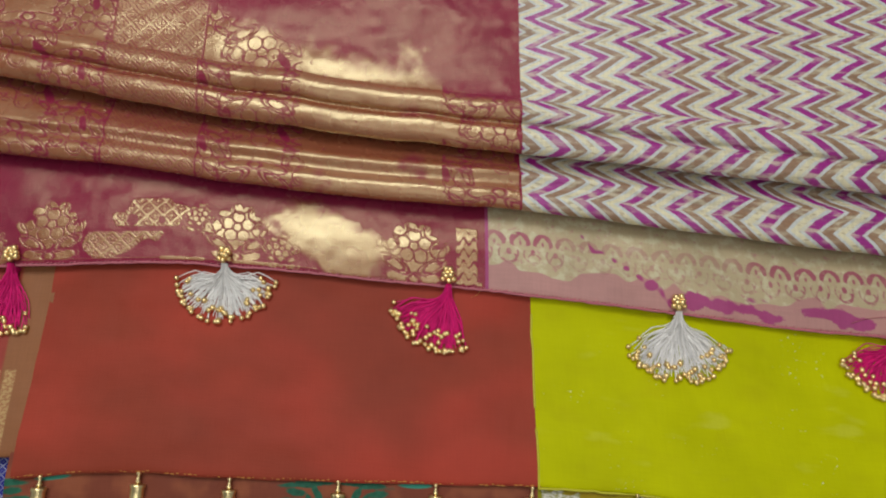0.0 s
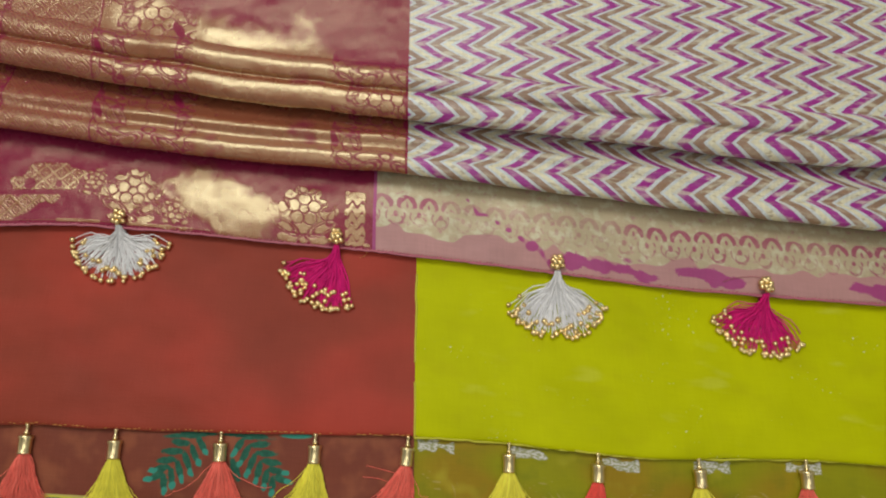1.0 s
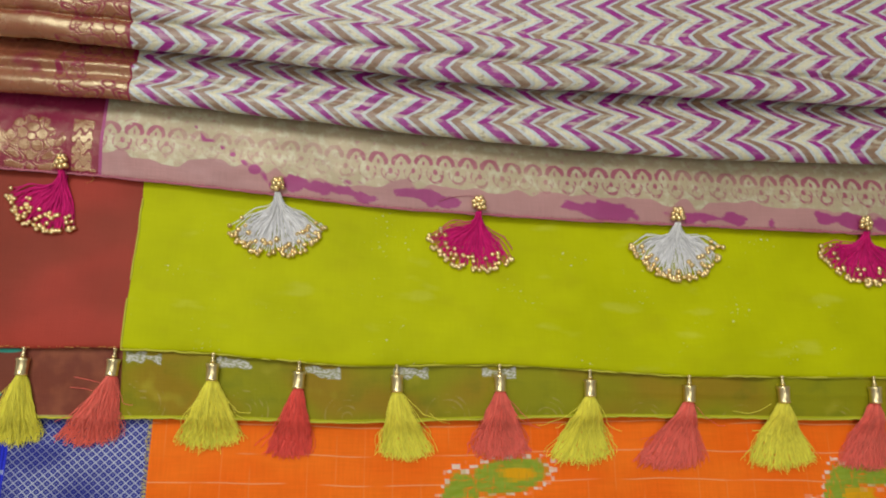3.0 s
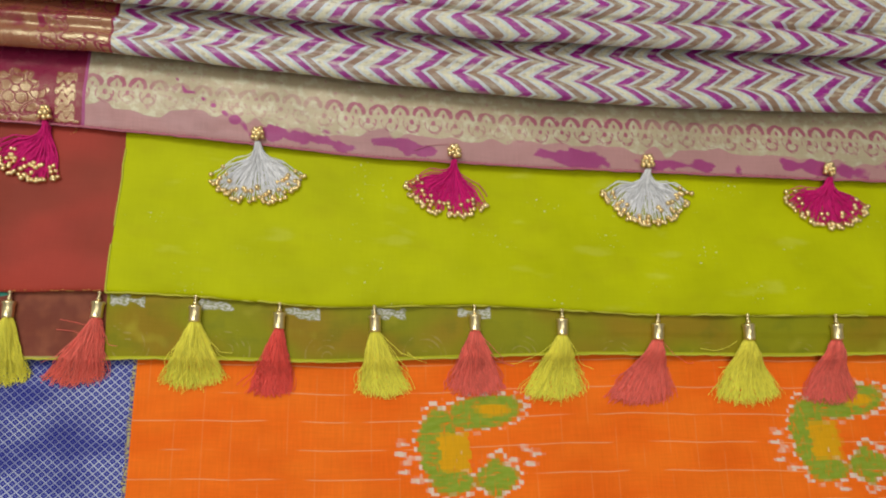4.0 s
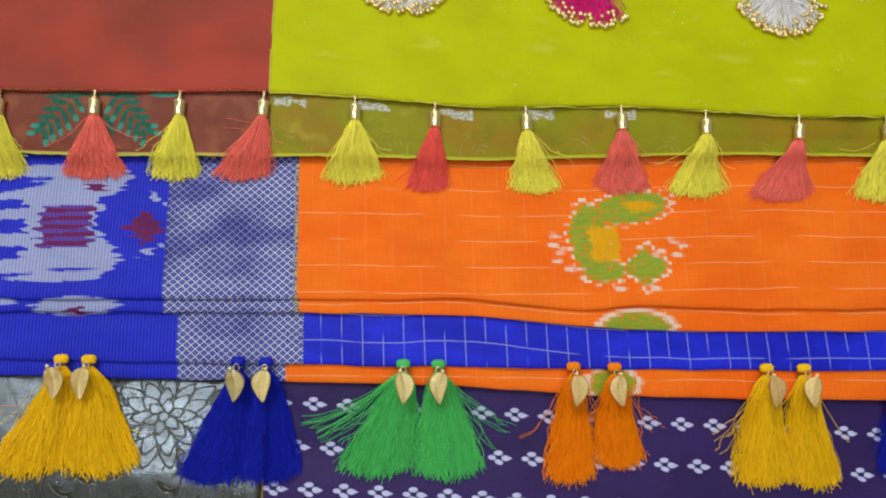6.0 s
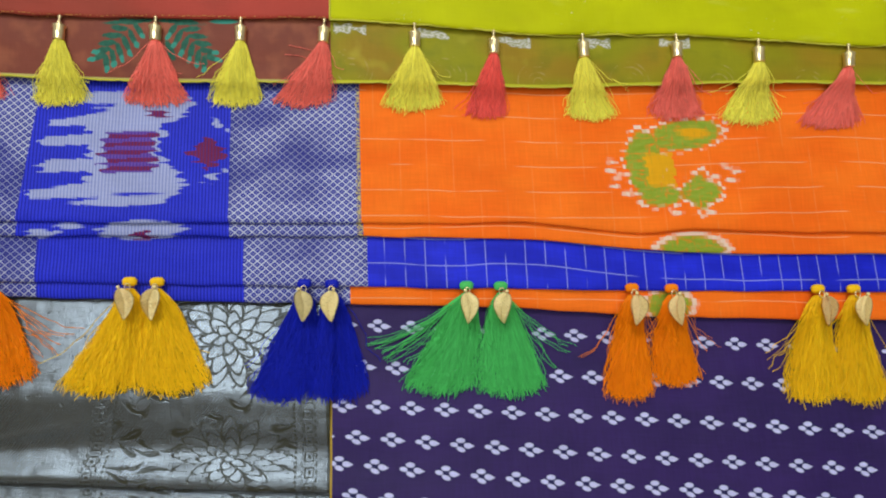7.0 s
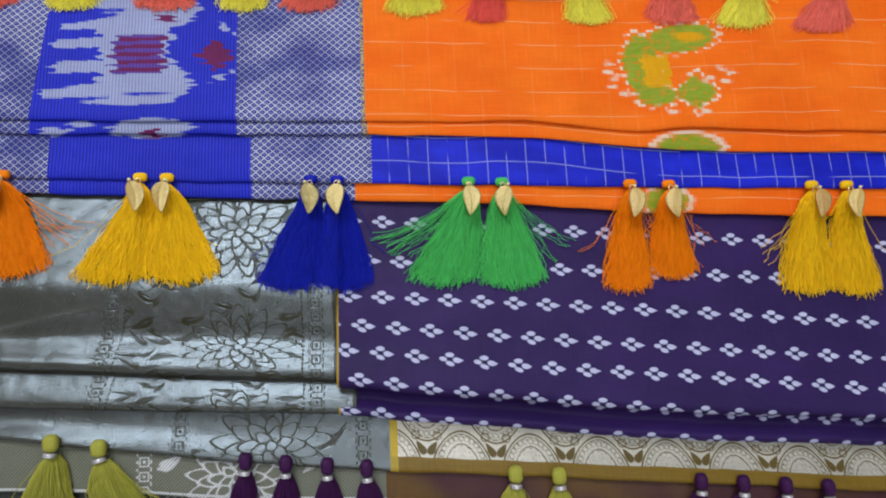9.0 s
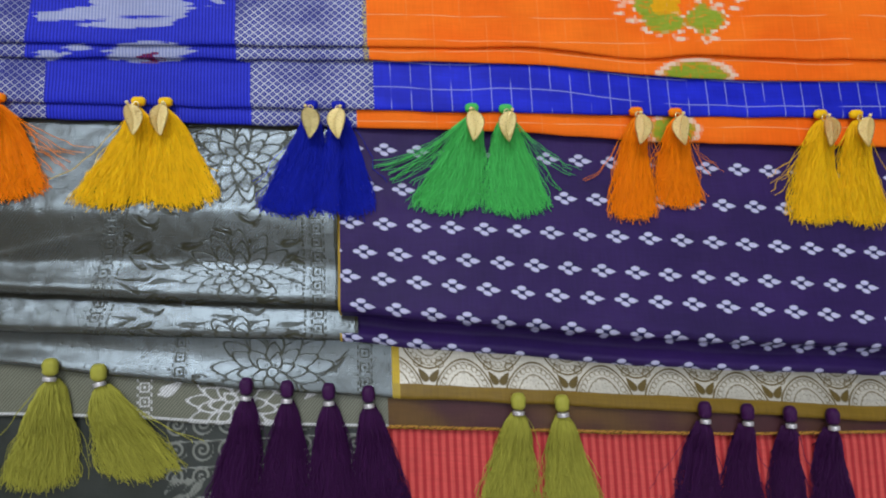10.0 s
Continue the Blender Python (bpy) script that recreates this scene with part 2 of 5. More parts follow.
M_PINK = brocade("magenta_brocade", (0.25, 0.018, 0.055), (0.29, 0.085, 0.040), (1.0, 0.92, 0.53), 0.27, 2.4, depth=0.00012, ground_gloss=0.2)
M_SILVER = brocade("silver_brocade", (0.036, 0.032, 0.014), (0.050, 0.047, 0.034), (0.74, 0.90, 1.0), 0.24, 2.05, ground_gloss=0.25, diaper=0.08)
M_SUNDER = brocade("silver_underside", (0.15, 0.155, 0.11), (0.56, 0.57, 0.57), (0.9, 0.96, 1.0), 0.45, 1.8, diaper=0.45)
M_DARK = brocade("dark_brocade", (0.022, 0.026, 0.02), (0.16, 0.17, 0.14), (0.9, 0.96, 1.0), 0.42, 1.8)


def zigzag():
    n = Nodes("zigzag_silk")
    period, tall, wide = 0.0268, 0.0300, 0.0190
    warp = n.math("MULTIPLY", n.math("SUBTRACT", n.noise(9.0, 22.0, 1.0), 0.5), 0.022)
    tri = n.math("PINGPONG", n.math("ADD", n.math("ADD", n.v, n.math("MULTIPLY", n.math("MINIMUM", n.math("ADD", n.v, 0.062), 0.0), 0.5)), warp), tall / 2)
    x = n.math("ADD", n.u, n.math("MULTIPLY", tri, -wide / (tall / 2)))
    x = n.math("ADD", x, n.math("MULTIPLY", n.math("SUBTRACT", n.noise(500.0, 500.0), 0.5), 0.0012))
    f = n.math("FRACT", n.math("DIVIDE", x, period))
    ramp = n.t.nodes.new("ShaderNodeValToRGB")
    ramp.color_ramp.interpolation = "CONSTANT"
    silver, cream, mag, brown = (0.56, 0.59, 0.56, 1), (0.70, 0.65, 0.42, 1), (0.32, 0.008, 0.21, 1), (0.29, 0.17, 0.095, 1)
    stops = [(0.0, mag), (0.26, silver), (0.37, brown), (0.61, silver), (0.71, cream), (0.88, silver)]
    els = ramp.color_ramp.elements
    els[0].position, els[0].color = stops[0]
    els[1].position, els[1].color = stops[1]
    for p, c in stops[2:]:
        e = els.new(p)
        e.color = c
    n.put(ramp.inputs[0], f)
    # pale metal thread runs broken over the stripes; one arm's sheen is painted in paler
    arm = n.step(n.math("FRACT", n.math("DIVIDE", n.math("ADD", n.v, warp), tall)), 0.46, 0.54)
    over = n.math("MULTIPLY", n.step(n.noise(90.0, 260.0, 3.0), 0.46, 0.66), n.math("ADD", n.math("MULTIPLY", arm, 0.30), 0.34))
    faint = n.mix(over, ramp.outputs[0], (0.66, 0.61, 0.42))
    dash = n.math("MULTIPLY", n.step(n.noise(160.0, 420.0, 2.0), 0.56, 0.66), n.math("MULTIPLY", n.step(f, 0.68, 0.73), n.step(f, 0.92, 0.87)))
    faint = n.mix(n.math("MULTIPLY", dash, 0.5), faint, (0.27, 0.17, 0.08))
    c = weave(n, faint, 0.18, 0.14, 700.0, 700.0)
    n.bump(n.math("ADD", n.math("MULTIPLY", over, 1.5), n.math("ADD", n.noise(1200.0, 150.0), n.noise(150.0, 1200.0))), 0.00025, 0.7)
    return n.finish(c, 0.40, 0.0, 0.75)


M_ZIG = zigzag()


def peach():
    n = Nodes("peach_border")
    z = n.step(n.field("zari"), -0.4, 0.4)
    z = n.math("MULTIPLY", z, n.step(n.noise(300.0, 300.0, 3.0), 0.25, 0.45))
    c = n.mix(z, (0.47, 0.24, 0.21), (0.48, 0.39, 0.23))
    c = n.mix(n.math("MULTIPLY", z, n.step(n.noise(150.0, 170.0, 3.0), 0.48, 0.66)), c, (0.56, 0.51, 0.32))
    c = n.mix(n.math("MULTIPLY", n.step(n.field("line"), -0.35, 0.35), n.math("MULTIPLY", n.field("strong"), n.step(n.noise(240.0, 240.0, 3.0), 0.22, 0.42))), c, (0.36, 0.10, 0.13))
    # magenta sheen patches painted as colour, along with the chain and side edge
    c = n.mix(n.step(n.field("magenta_tone"), -0.6, 0.6), c, (0.36, 0.055, 0.17))
    thread_bump(n, 0.0002)
    return n.finish(weave(n, c, 0.08, 0.2), 0.40, n.math("MULTIPLY", z, 0.10), 0.32)


M_PEACH = peach()

def brick():
    n = Nodes("brick_silk")
    c = n.mix(n.step(n.noise(9.0, 15.0, 2.0), 0.36, 0.66), (0.27, 0.046, 0.024), (0.40, 0.052, 0.030))
    thread_bump(n)
    return n.finish(weave(n, c, 0.05, 0.2), 0.55, 0.0, 0.12)


M_RED = brick()


def lime():
    """Lime silk with worn metal flecks and a faint show-through of the motifs beneath."""
    n = Nodes("lime_silk")
    c = n.mix(n.math("MULTIPLY", n.step(n.noise(30.0, 48.0, 2.0), 0.52, 0.75), 0.35), (0.48, 0.50, 0.001), (0.42, 0.40, 0.004))
    c = n.mix(n.math("MULTIPLY", n.step(n.noise(24.0, 60.0, 3.0), 0.60, 0.72), 0.22), c, (0.62, 0.62, 0.10))
    fleck = n.math("MULTIPLY", n.step(n.noise(420.0, 520.0, 2.0), 0.66, 0.74), n.step(n.noise(26.0, 40.0, 1.0), 0.56, 0.70))
    c = n.mix(n.math("MULTIPLY", fleck, 0.8), c, (0.72, 0.70, 0.45))
    thread_bump(n)
    return n.finish(weave(n, c, 0.04, 0.2), 0.55, 0.0, 0.06)


M_YEL = lime()


def leafy():
    n = Nodes("brown_leaf_silk")
    c = n.mix(n.step(n.noise(60.0, 60.0), 0.45, 0.7), (0.20, 0.052, 0.028), (0.28, 0.085, 0.04))
    c = n.mix(n.step(n.field("leaf"), -0.3, 0.3), c, n.mix(n.noise(300.0, 300.0), (0.012, 0.05, 0.03), (0.03, 0.17, 0.10)))
    c = n.mix(n.step(n.field("tip"), -0.3, 0.3), c, (0.04, 0.26, 0.18))
    c = n.mix(n.step(n.field("hem"), -0.2, 0.2), c, (0.50, 0.42, 0.12))
    thread_bump(n)
    return n.finish(weave(n, c, 0.06, 0.2), 0.55, 0.0, 0.15)


M_BROWN = leafy()


def olive():
    n = Nodes("olive_sheer")
    c = n.mix(n.step(n.noise(16.0, 26.0, 1.0), 0.42, 0.70), (0.27, 0.26, 0.006), (0.31, 0.20, 0.010))
    c = n.mix(n.math("MULTIPLY", n.step(n.noise(45.0, 60.0, 3.0), 0.50, 0.72), 0.45), c, (0.16, 0.18, 0.008))
    c = n.mix(n.math("MULTIPLY", n.step(n.noise(38.0, 38.0, 2.0), 0.60, 0.74), 0.5), c, (0.46, 0.40, 0.03))
    c = n.mix(n.math("MULTIPLY", n.step(n.field("motif"), -0.3, 0.3), 0.4), c, (0.50, 0.36, 0.14))
    c = n.mix(n.step(n.field("silver"), -0.3, 0.3), c, n.mix(n.step(n.noise(500.0, 900.0), 0.4, 0.6), (0.30, 0.30, 0.12), (0.62, 0.60, 0.52)))
    c = n.mix(n.step(n.field("hem"), -0.2, 0.2), c, (0.50, 0.50, 0.02))
    thread_bump(n)
    return n.finish(weave(n, c, 0.06, 0.2), 0.5, 0.0, 0.12)


M_OLIVE = olive()


def red_edge():
    n = Nodes("red_striped_edge")
    c = n.mix(n.step(n.u, -0.2435, -0.2415), (0.33, 0.05, 0.034), (0.29, 0.115, 0.045))
    metal_end = n.math("MULTIPLY", n.step(n.v, -0.052, -0.050), n.step(n.math("FRACT", n.math("DIVIDE", n.u, 0.009)), 0.2, 0.35))
    gold = n.mix(n.step(n.noise(500.0, 700.0), 0.4, 0.6), (0.38, 0.17, 0.07), (0.52, 0.34, 0.14))
    c = n.mix(n.math("MULTIPLY", metal_end, n.step(n.u, -0.2335, -0.2350)), c, gold)
    thread_bump(n)
    return n.finish(weave(n, c, 0.08, 0.2), 0.5, 0.0, 0.25)


M_REDEDGE = red_edge()


def blue():
    n = Nodes("blue_ikat")
    rib = n.step(n.math("DIVIDE", n.math("PINGPONG", n.u, 0.0010), 0.0010), 0.15, 0.6)
    c = n.mix(rib, (0.012, 0.017, 0.30), (0.026, 0.036, 0.58))
    c = n.mix(n.step(n.field("white"), -0.5, 0.5), c, n.mix(rib, (0.22, 0.26, 0.50), (0.37, 0.40, 0.59)))
    c = n.mix(n.step(n.field("violet"), -0.5, 0.5), c, n.mix(rib, (0.07, 0.03, 0.24), (0.13, 0.06, 0.34)))
    c = n.mix(n.step(n.field("maroon"), -0.5, 0.5), c, n.mix(rib, (0.09, 0.02, 0.14), (0.17, 0.012, 0.06)))
    # silver lattice on the borders
    p = 0.0052
    wob = n.math("MULTIPLY", n.math("SUBTRACT", n.noise(700.0, 700.0), 0.5), 0.0006)
    a = n.math("ADD", n.math("ADD", n.u, n.math("MULTIPLY", n.v, 1.15)), wob)
    b = n.math("SUBTRACT", n.math("SUBTRACT", n.u, n.math("MULTIPLY", n.v, 1.15)), wob)
    la = n.math("DIVIDE", n.math("PINGPONG", a, p / 2), p / 2)
    lb = n.math("DIVIDE", n.math("PINGPONG", b, p / 2), p / 2)
    lines = n.step(n.math("MAXIMUM", la, lb), 0.72, 0.88)
    lat = n.math("MAXIMUM", lines, n.math("MULTIPLY", n.step(n.math("ADD", la, lb), 0.5, 0.3), 0.4))
    patchy = n.step(n.noise(20.0, 34.0, 3.0), 0.36, 0.62)
    ground = n.mix(n.math("MULTIPLY", patchy, 0.5), (0.012, 0.016, 0.20), (0.040, 0.050, 0.34))
    border = n.mix(n.math("MULTIPLY", lat, n.math("ADD", n.math("MULTIPLY", patchy, 0.62), 0.32)), ground, (0.50, 0.52, 0.57))
    isb = n.step(n.field("border"), -0.3, 0.3)
    c = n.mix(isb, c, border)
    c = n.mix(n.step(n.field("selvage"), -0.3, 0.3), c, n.mix(n.step(n.noise(500.0, 900.0), 0.42, 0.58), (0.05, 0.05, 0.22), (0.50, 0.40, 0.14)))
    n.bump(n.math("ADD", n.math("MULTIPLY", rib, n.math("SUBTRACT", 1.0, isb)), n.math("MULTIPLY", lat, isb)), 0.0002, 0.6)
    return n.finish(weave(n, c, 0.12, 0.2), 0.5, n.math("MULTIPLY", n.math("MULTIPLY", lat, isb), 0.2), 0.1)


M_BLUE = blue()


def dashes(n, coord, cross, period, width, seed_u, seed_v, keep):
    """Loose, broken, slightly wandering woven lines."""
    w = n.math("MULTIPLY", n.math("SUBTRACT", n.noise(seed_u, seed_v, 1.0), 0.5), 0.004)
    d = n.math("PINGPONG", n.math("ADD", coord, w), period / 2)
    line = n.step(d, width, width * 0.4)
    return n.math("MULTIPLY", line, n.step(cross, keep, keep + 0.12))


def orange():
    n = Nodes("orange_checked")
    c = n.mix(n.step(n.noise(14.0, 30.0, 2.0), 0.35, 0.7), (0.90, 0.145, 0.008), (0.95, 0.185, 0.012))
    h = dashes(n, n.v, n.noise(28.0, 90.0, 1.0), 0.0165, 0.0005, 9.0, 4.0, 0.40)
    k = dashes(n, n.u, n.noise(90.0, 28.0, 1.0), 0.0165, 0.00045, 4.0, 9.0, 0.44)
    c = n.mix(n.math("MULTIPLY", h, 0.5), c, (0.92, 0.46, 0.20))
    c = n.mix(n.math("MULTIPLY", k, 0.18), c, (0.90, 0.40, 0.14))
    bleed = n.step(n.noise(110.0, 420.0, 3.0), 0.20, 0.46)
    streak = n.step(n.noise(420.0, 110.0, 3.0), 0.18, 0.46)
    c = n.mix(n.math("MULTIPLY", n.step(n.field("white"), -0.8, 0.8), bleed), c, (0.80, 0.58, 0.42))
    c = n.mix(n.math("MULTIPLY", n.step(n.field("green"), -1.2, 1.6), n.math("MULTIPLY", bleed, streak)), c, n.mix(n.noise(120.0, 400.0), (0.21, 0.30, 0.010), (0.32, 0.40, 0.05)))
    c = n.mix(n.math("MULTIPLY", n.step(n.field("yellow"), -1.2, 1.6), streak), c, (0.74, 0.36, 0.008))
    thread_bump(n)
    return n.finish(weave(n, c, 0.08, 0.12), 0.6, 0.0, 0.05)


M_ORANGE = orange()


def checked():
    n = Nodes("blue_checked")
    c = n.mix(n.step(n.noise(20.0, 50.0, 2.0), 0.35, 0.7), (0.006, 0.012, 0.46), (0.012, 0.022, 0.62))
    h = dashes(n, n.v, n.noise(30.0, 90.0, 1.0), 0.0165, 0.00045, 9.0, 4.0, 0.36)
    k = dashes(n, n.u, n.noise(90.0, 40.0, 1.0), 0.0125, 0.0004, 4.0, 6.0, 0.34)
    c = n.mix(n.math("MULTIPLY", n.math("MAXIMUM", h, k), 0.55), c, (0.42, 0.46, 0.72))
    thread_bump(n)
    return n.finish(weave(n, c, 0.16, 0.12), 0.55, 0.0, 0.2)


M_CHECK = checked()


def purple():
    n = Nodes("purple_silk")
    c = n.mix(n.step(n.noise(12.0, 24.0, 2.0), 0.3, 0.7), (0.023, 0.010, 0.074), (0.031, 0.012, 0.096))
    f = n.step(n.field("flower"), -0.28, 0.28)
    c = n.mix(n.math("MULTIPLY", n.step(n.field("ring"), -0.6, 0.6), 0.75), c, (0.006, 0.010, 0.060))
    c = n.mix(f, c, n.mix(n.noise(300.0, 900.0), (0.44, 0.44, 0.68), (0.62, 0.62, 0.82)))
    c = n.mix(n.step(n.field("hem"), -0.2, 0.2), c, (0.40, 0.26, 0.02))
    n.bump(n.math("ADD", n.math("MULTIPLY", f, 0.8), n.noise(1400.0, 200.0)), 0.0002, 0.6)
    return n.finish(weave(n, c, 0.2, 0.15), 0.55, 0.0, 0.2)


M_PURPLE = purple()


def scalloped():
    n = Nodes("scalloped_border")
    z = n.step(n.field("zari"), -0.25, 0.25)
    c = n.mix(z, (0.11, 0.075, 0.014), (0.52, 0.50, 0.43))
    plain_hem = n.step(n.field("hem"), -0.2, 0.2)
    c = n.mix(plain_hem, c, (0.19, 0.115, 0.008))
    c = n.mix(n.step(n.field("end"), -0.2, 0.2), c, (0.42, 0.30, 0.03))
    metal = n.math("MULTIPLY", n.math("MULTIPLY", z, n.math("SUBTRACT", 1.0, plain_hem)), 0.5)
    thread_bump(n, 0.0002)
    return n.finish(weave(n, c, 0.22, 0.15), 0.45, metal, 0.3)


M_SBAND = scalloped()


def plum():
    n = Nodes("plum_silk")
    c = n.mix(n.step(n.noise(16.0, 20.0, 2.0), 0.45, 0.75), (0.060, 0.018, 0.022), (0.12, 0.06, 0.012))
    h = n.step(n.field("hem"), -0.2, 0.2)
    c = n.mix(h, c, n.mix(n.step(n.noise(700.0, 700.0), 0.4, 0.6), (0.12, 0.06, 0.01), (0.42, 0.26, 0.02)))
    thread_bump(n)
    return n.finish(weave(n, c, 0.18, 0.2), 0.5, 0.0, 0.3)


M_PLUM = plum()


def coral():
    n = Nodes("coral_ribbed")
    rib = n.math("DIVIDE", n.math("PINGPONG", n.math("ADD", n.u, n.math("MULTIPLY", n.noise(30.0, 6.0), 0.001)), 0.0024), 0.0024)
    c = n.mix(n.step(rib, 0.25, 0.7), (0.42, 0.030, 0.035), (0.62, 0.085, 0.075))
    n.bump(rib, 0.0006, 0.7)
    return n.finish(weave(n, c, 0.2, 0.12), 0.55, 0.0, 0.2)


M_CORAL = coral()
M_UNDER = cloth("inner_cloth", (0.25, 0.10, 0.08))


def solid(name, colour, rough=0.5, metal=0.0, spec=0.4, vary=0.12, scale=90.0):
    n = Nodes(name)
    tex = n.t.nodes.new("ShaderNodeTexCoord")
    c = n.shade(n.noise(scale, scale, 3.0, tex.outputs["Object"]), colour, vary)
    r = n.math("ADD", n.math("MULTIPLY", n.noise(scale * 2, scale * 2, 2.0, tex.outputs["Object"]), 0.2), rough - 0.1)
    return n.finish(c, r, metal, spec)


M_WALL = solid("wall_paint", (0.78, 0.78, 0.77), 0.8, 0.0, 0.2, 0.05, 3.0)
M_FLOOR = solid("floor_tile", (0.35, 0.34, 0.33), 0.5, 0.0, 0.3, 0.08, 3.0)
M_TABLE = solid("table_wood", (0.24, 0.14, 0.08), 0.5, 0.0, 0.3, 0.2, 20.0)
M_GOLD = solid("gold_metal", (0.92, 0.75, 0.38), 0.30, 1.0, 0.5, 0.1, 400.0)
M_BEAD = solid("gold_bead", (0.88, 0.67, 0.31), 0.26, 1.0, 0.5, 0.15, 300.0)
M_LEAF = solid("leaf_gold", (1.0, 0.82, 0.33), 0.30, 0.2, 0.9, 0.12, 500.0)
M_WRAP = solid("silver_wrap", (0.66, 0.64, 0.66), 0.35, 0.6, 0.5, 0.3, 900.0)


def thread(name, colour, rough=0.42):
    """Silk thread: each strand a little lighter or darker than the next."""
    n = Nodes(name)
    g = n.t.nodes.new("ShaderNodeNewGeometry")
    c = n.shade(g.outputs["Random Per Island"], colour, 0.17)
    tex = n.t.nodes.new("ShaderNodeTexCoord")
    c = n.shade(n.noise(160.0, 160.0, 2.0, tex.outputs["Object"]), c, 0.12)
    return n.finish(c, rough, 0.0, 0.12, 0.0)


T_WHITE = thread("thread_white", (0.88, 0.86, 0.81))
T_PINK = thread("thread_pink", (0.72, 0.018, 0.18))
T_LEMON = thread("thread_lemon", (0.96, 0.86, 0.09))
T_CORAL = thread("thread_coral", (0.97, 0.19, 0.13))
T_RED = thread("thread_red", (0.96, 0.12, 0.085))
T_MUSTARD = thread("thread_mustard", (0.98, 0.58, 0.005))
T_ORANGE = thread("thread_orange", (1.0, 0.255, 0.0))
T_BLUE = thread("thread_blue", (0.008, 0.016, 0.40))
T_GREEN = thread("thread_green", (0.09, 0.56, 0.12))
T_OLIVE = thread("thread_olive", (0.40, 0.39, 0.06))
T_PLUM = thread("thread_plum", (0.048, 0.010, 0.062))
T_STITCH = thread("thread_stitch", (0.55, 0.25, 0.06))
T_STITCH_Y = thread("thread_stitch_lime", (0.55, 0.52, 0.05))
T_STITCH_P = thread("thread_stitch_pink", (0.48, 0.15, 0.18))


# ---- woven patterns: signed fields in millimetres, positive inside ----
def circle(u, v, cx, cy, r):
    return r - np.hypot(u - cx, v - cy)


def ellipse(u, v, cx, cy, a, b, turn=0.0):
    c, s = math.cos(turn), math.sin(turn)
    p, q = (u - cx) * c + (v - cy) * s, -(u - cx) * s + (v - cy) * c
    return (1 - np.sqrt((p / a) ** 2 + (q / b) ** 2)) * min(a, b)


def rect(u, v, x0, x1, y0, y1):
    return np.minimum(np.minimum(u - x0, x1 - u), np.minimum(v - y0, y1 - v))


def wrap(a, p):
    return (a + p / 2) % p - p / 2


def outline(d, w):
    return np.abs(d) - w


def flower_lines(u, v, s):
    """Distance from the outlines of a flower head of overlapping round petals with curled leaves below it, s millimetres tall."""
    best = np.full(u.shape, 99.0)
    for ring, count, r in ((0.0, 1, 0.11), (0.25, 5, 0.15), (0.53, 8, 0.185)):
        for i in range(count):
            a = 2 * math.pi * (i + 0.5 * (ring > 0.3)) / count + 0.3
            if ring > 0.3 and math.sin(a) < -0.35:
                continue
            d = circle(u, v, ring * s * math.cos(a), ring * s * math.sin(a), r * s)
            best = np.minimum(best, np.abs(d))
            if ring > 0.3:
                best = np.minimum(best, np.abs(d - 0.07 * s) + np.where(v > ring * s * math.sin(a), 0, 5))
    for side in (-1, 1):
        for k, (cx, cy, a, b, t) in enumerate(((0.42, -0.42, 0.36, 0.14, 0.5), (0.66, -0.12, 0.25, 0.1, 1.1), (0.25, -0.7, 0.38, 0.13, 0.1), (0.85, -0.5, 0.16, 0.07, -0.6))):
            d = ellipse(u * side, v, cx * s, cy * s, a * s, b * s, t)
            best = np.minimum(best, np.abs(d))
            best = np.minimum(best, np.abs(d - 0.05 * s) + (0 if k == 0 else 5))
    return best


def diamonds(u, v, p):
    """A net of double lines in metal thread, with a four-petalled dot in each diamond."""
    a, b = np.abs(wrap(u + v, p)) / 1.414, np.abs(wrap(u - v, p)) / 1.414
    net = np.minimum(a, b)
    dot = np.abs(np.hypot(wrap(u + v + p / 2, p), wrap(u - v + p / 2, p)) / 1.414 - p * 0.13)
    return np.minimum(np.abs(net - 1.1) - 0.30, dot - 0.26)


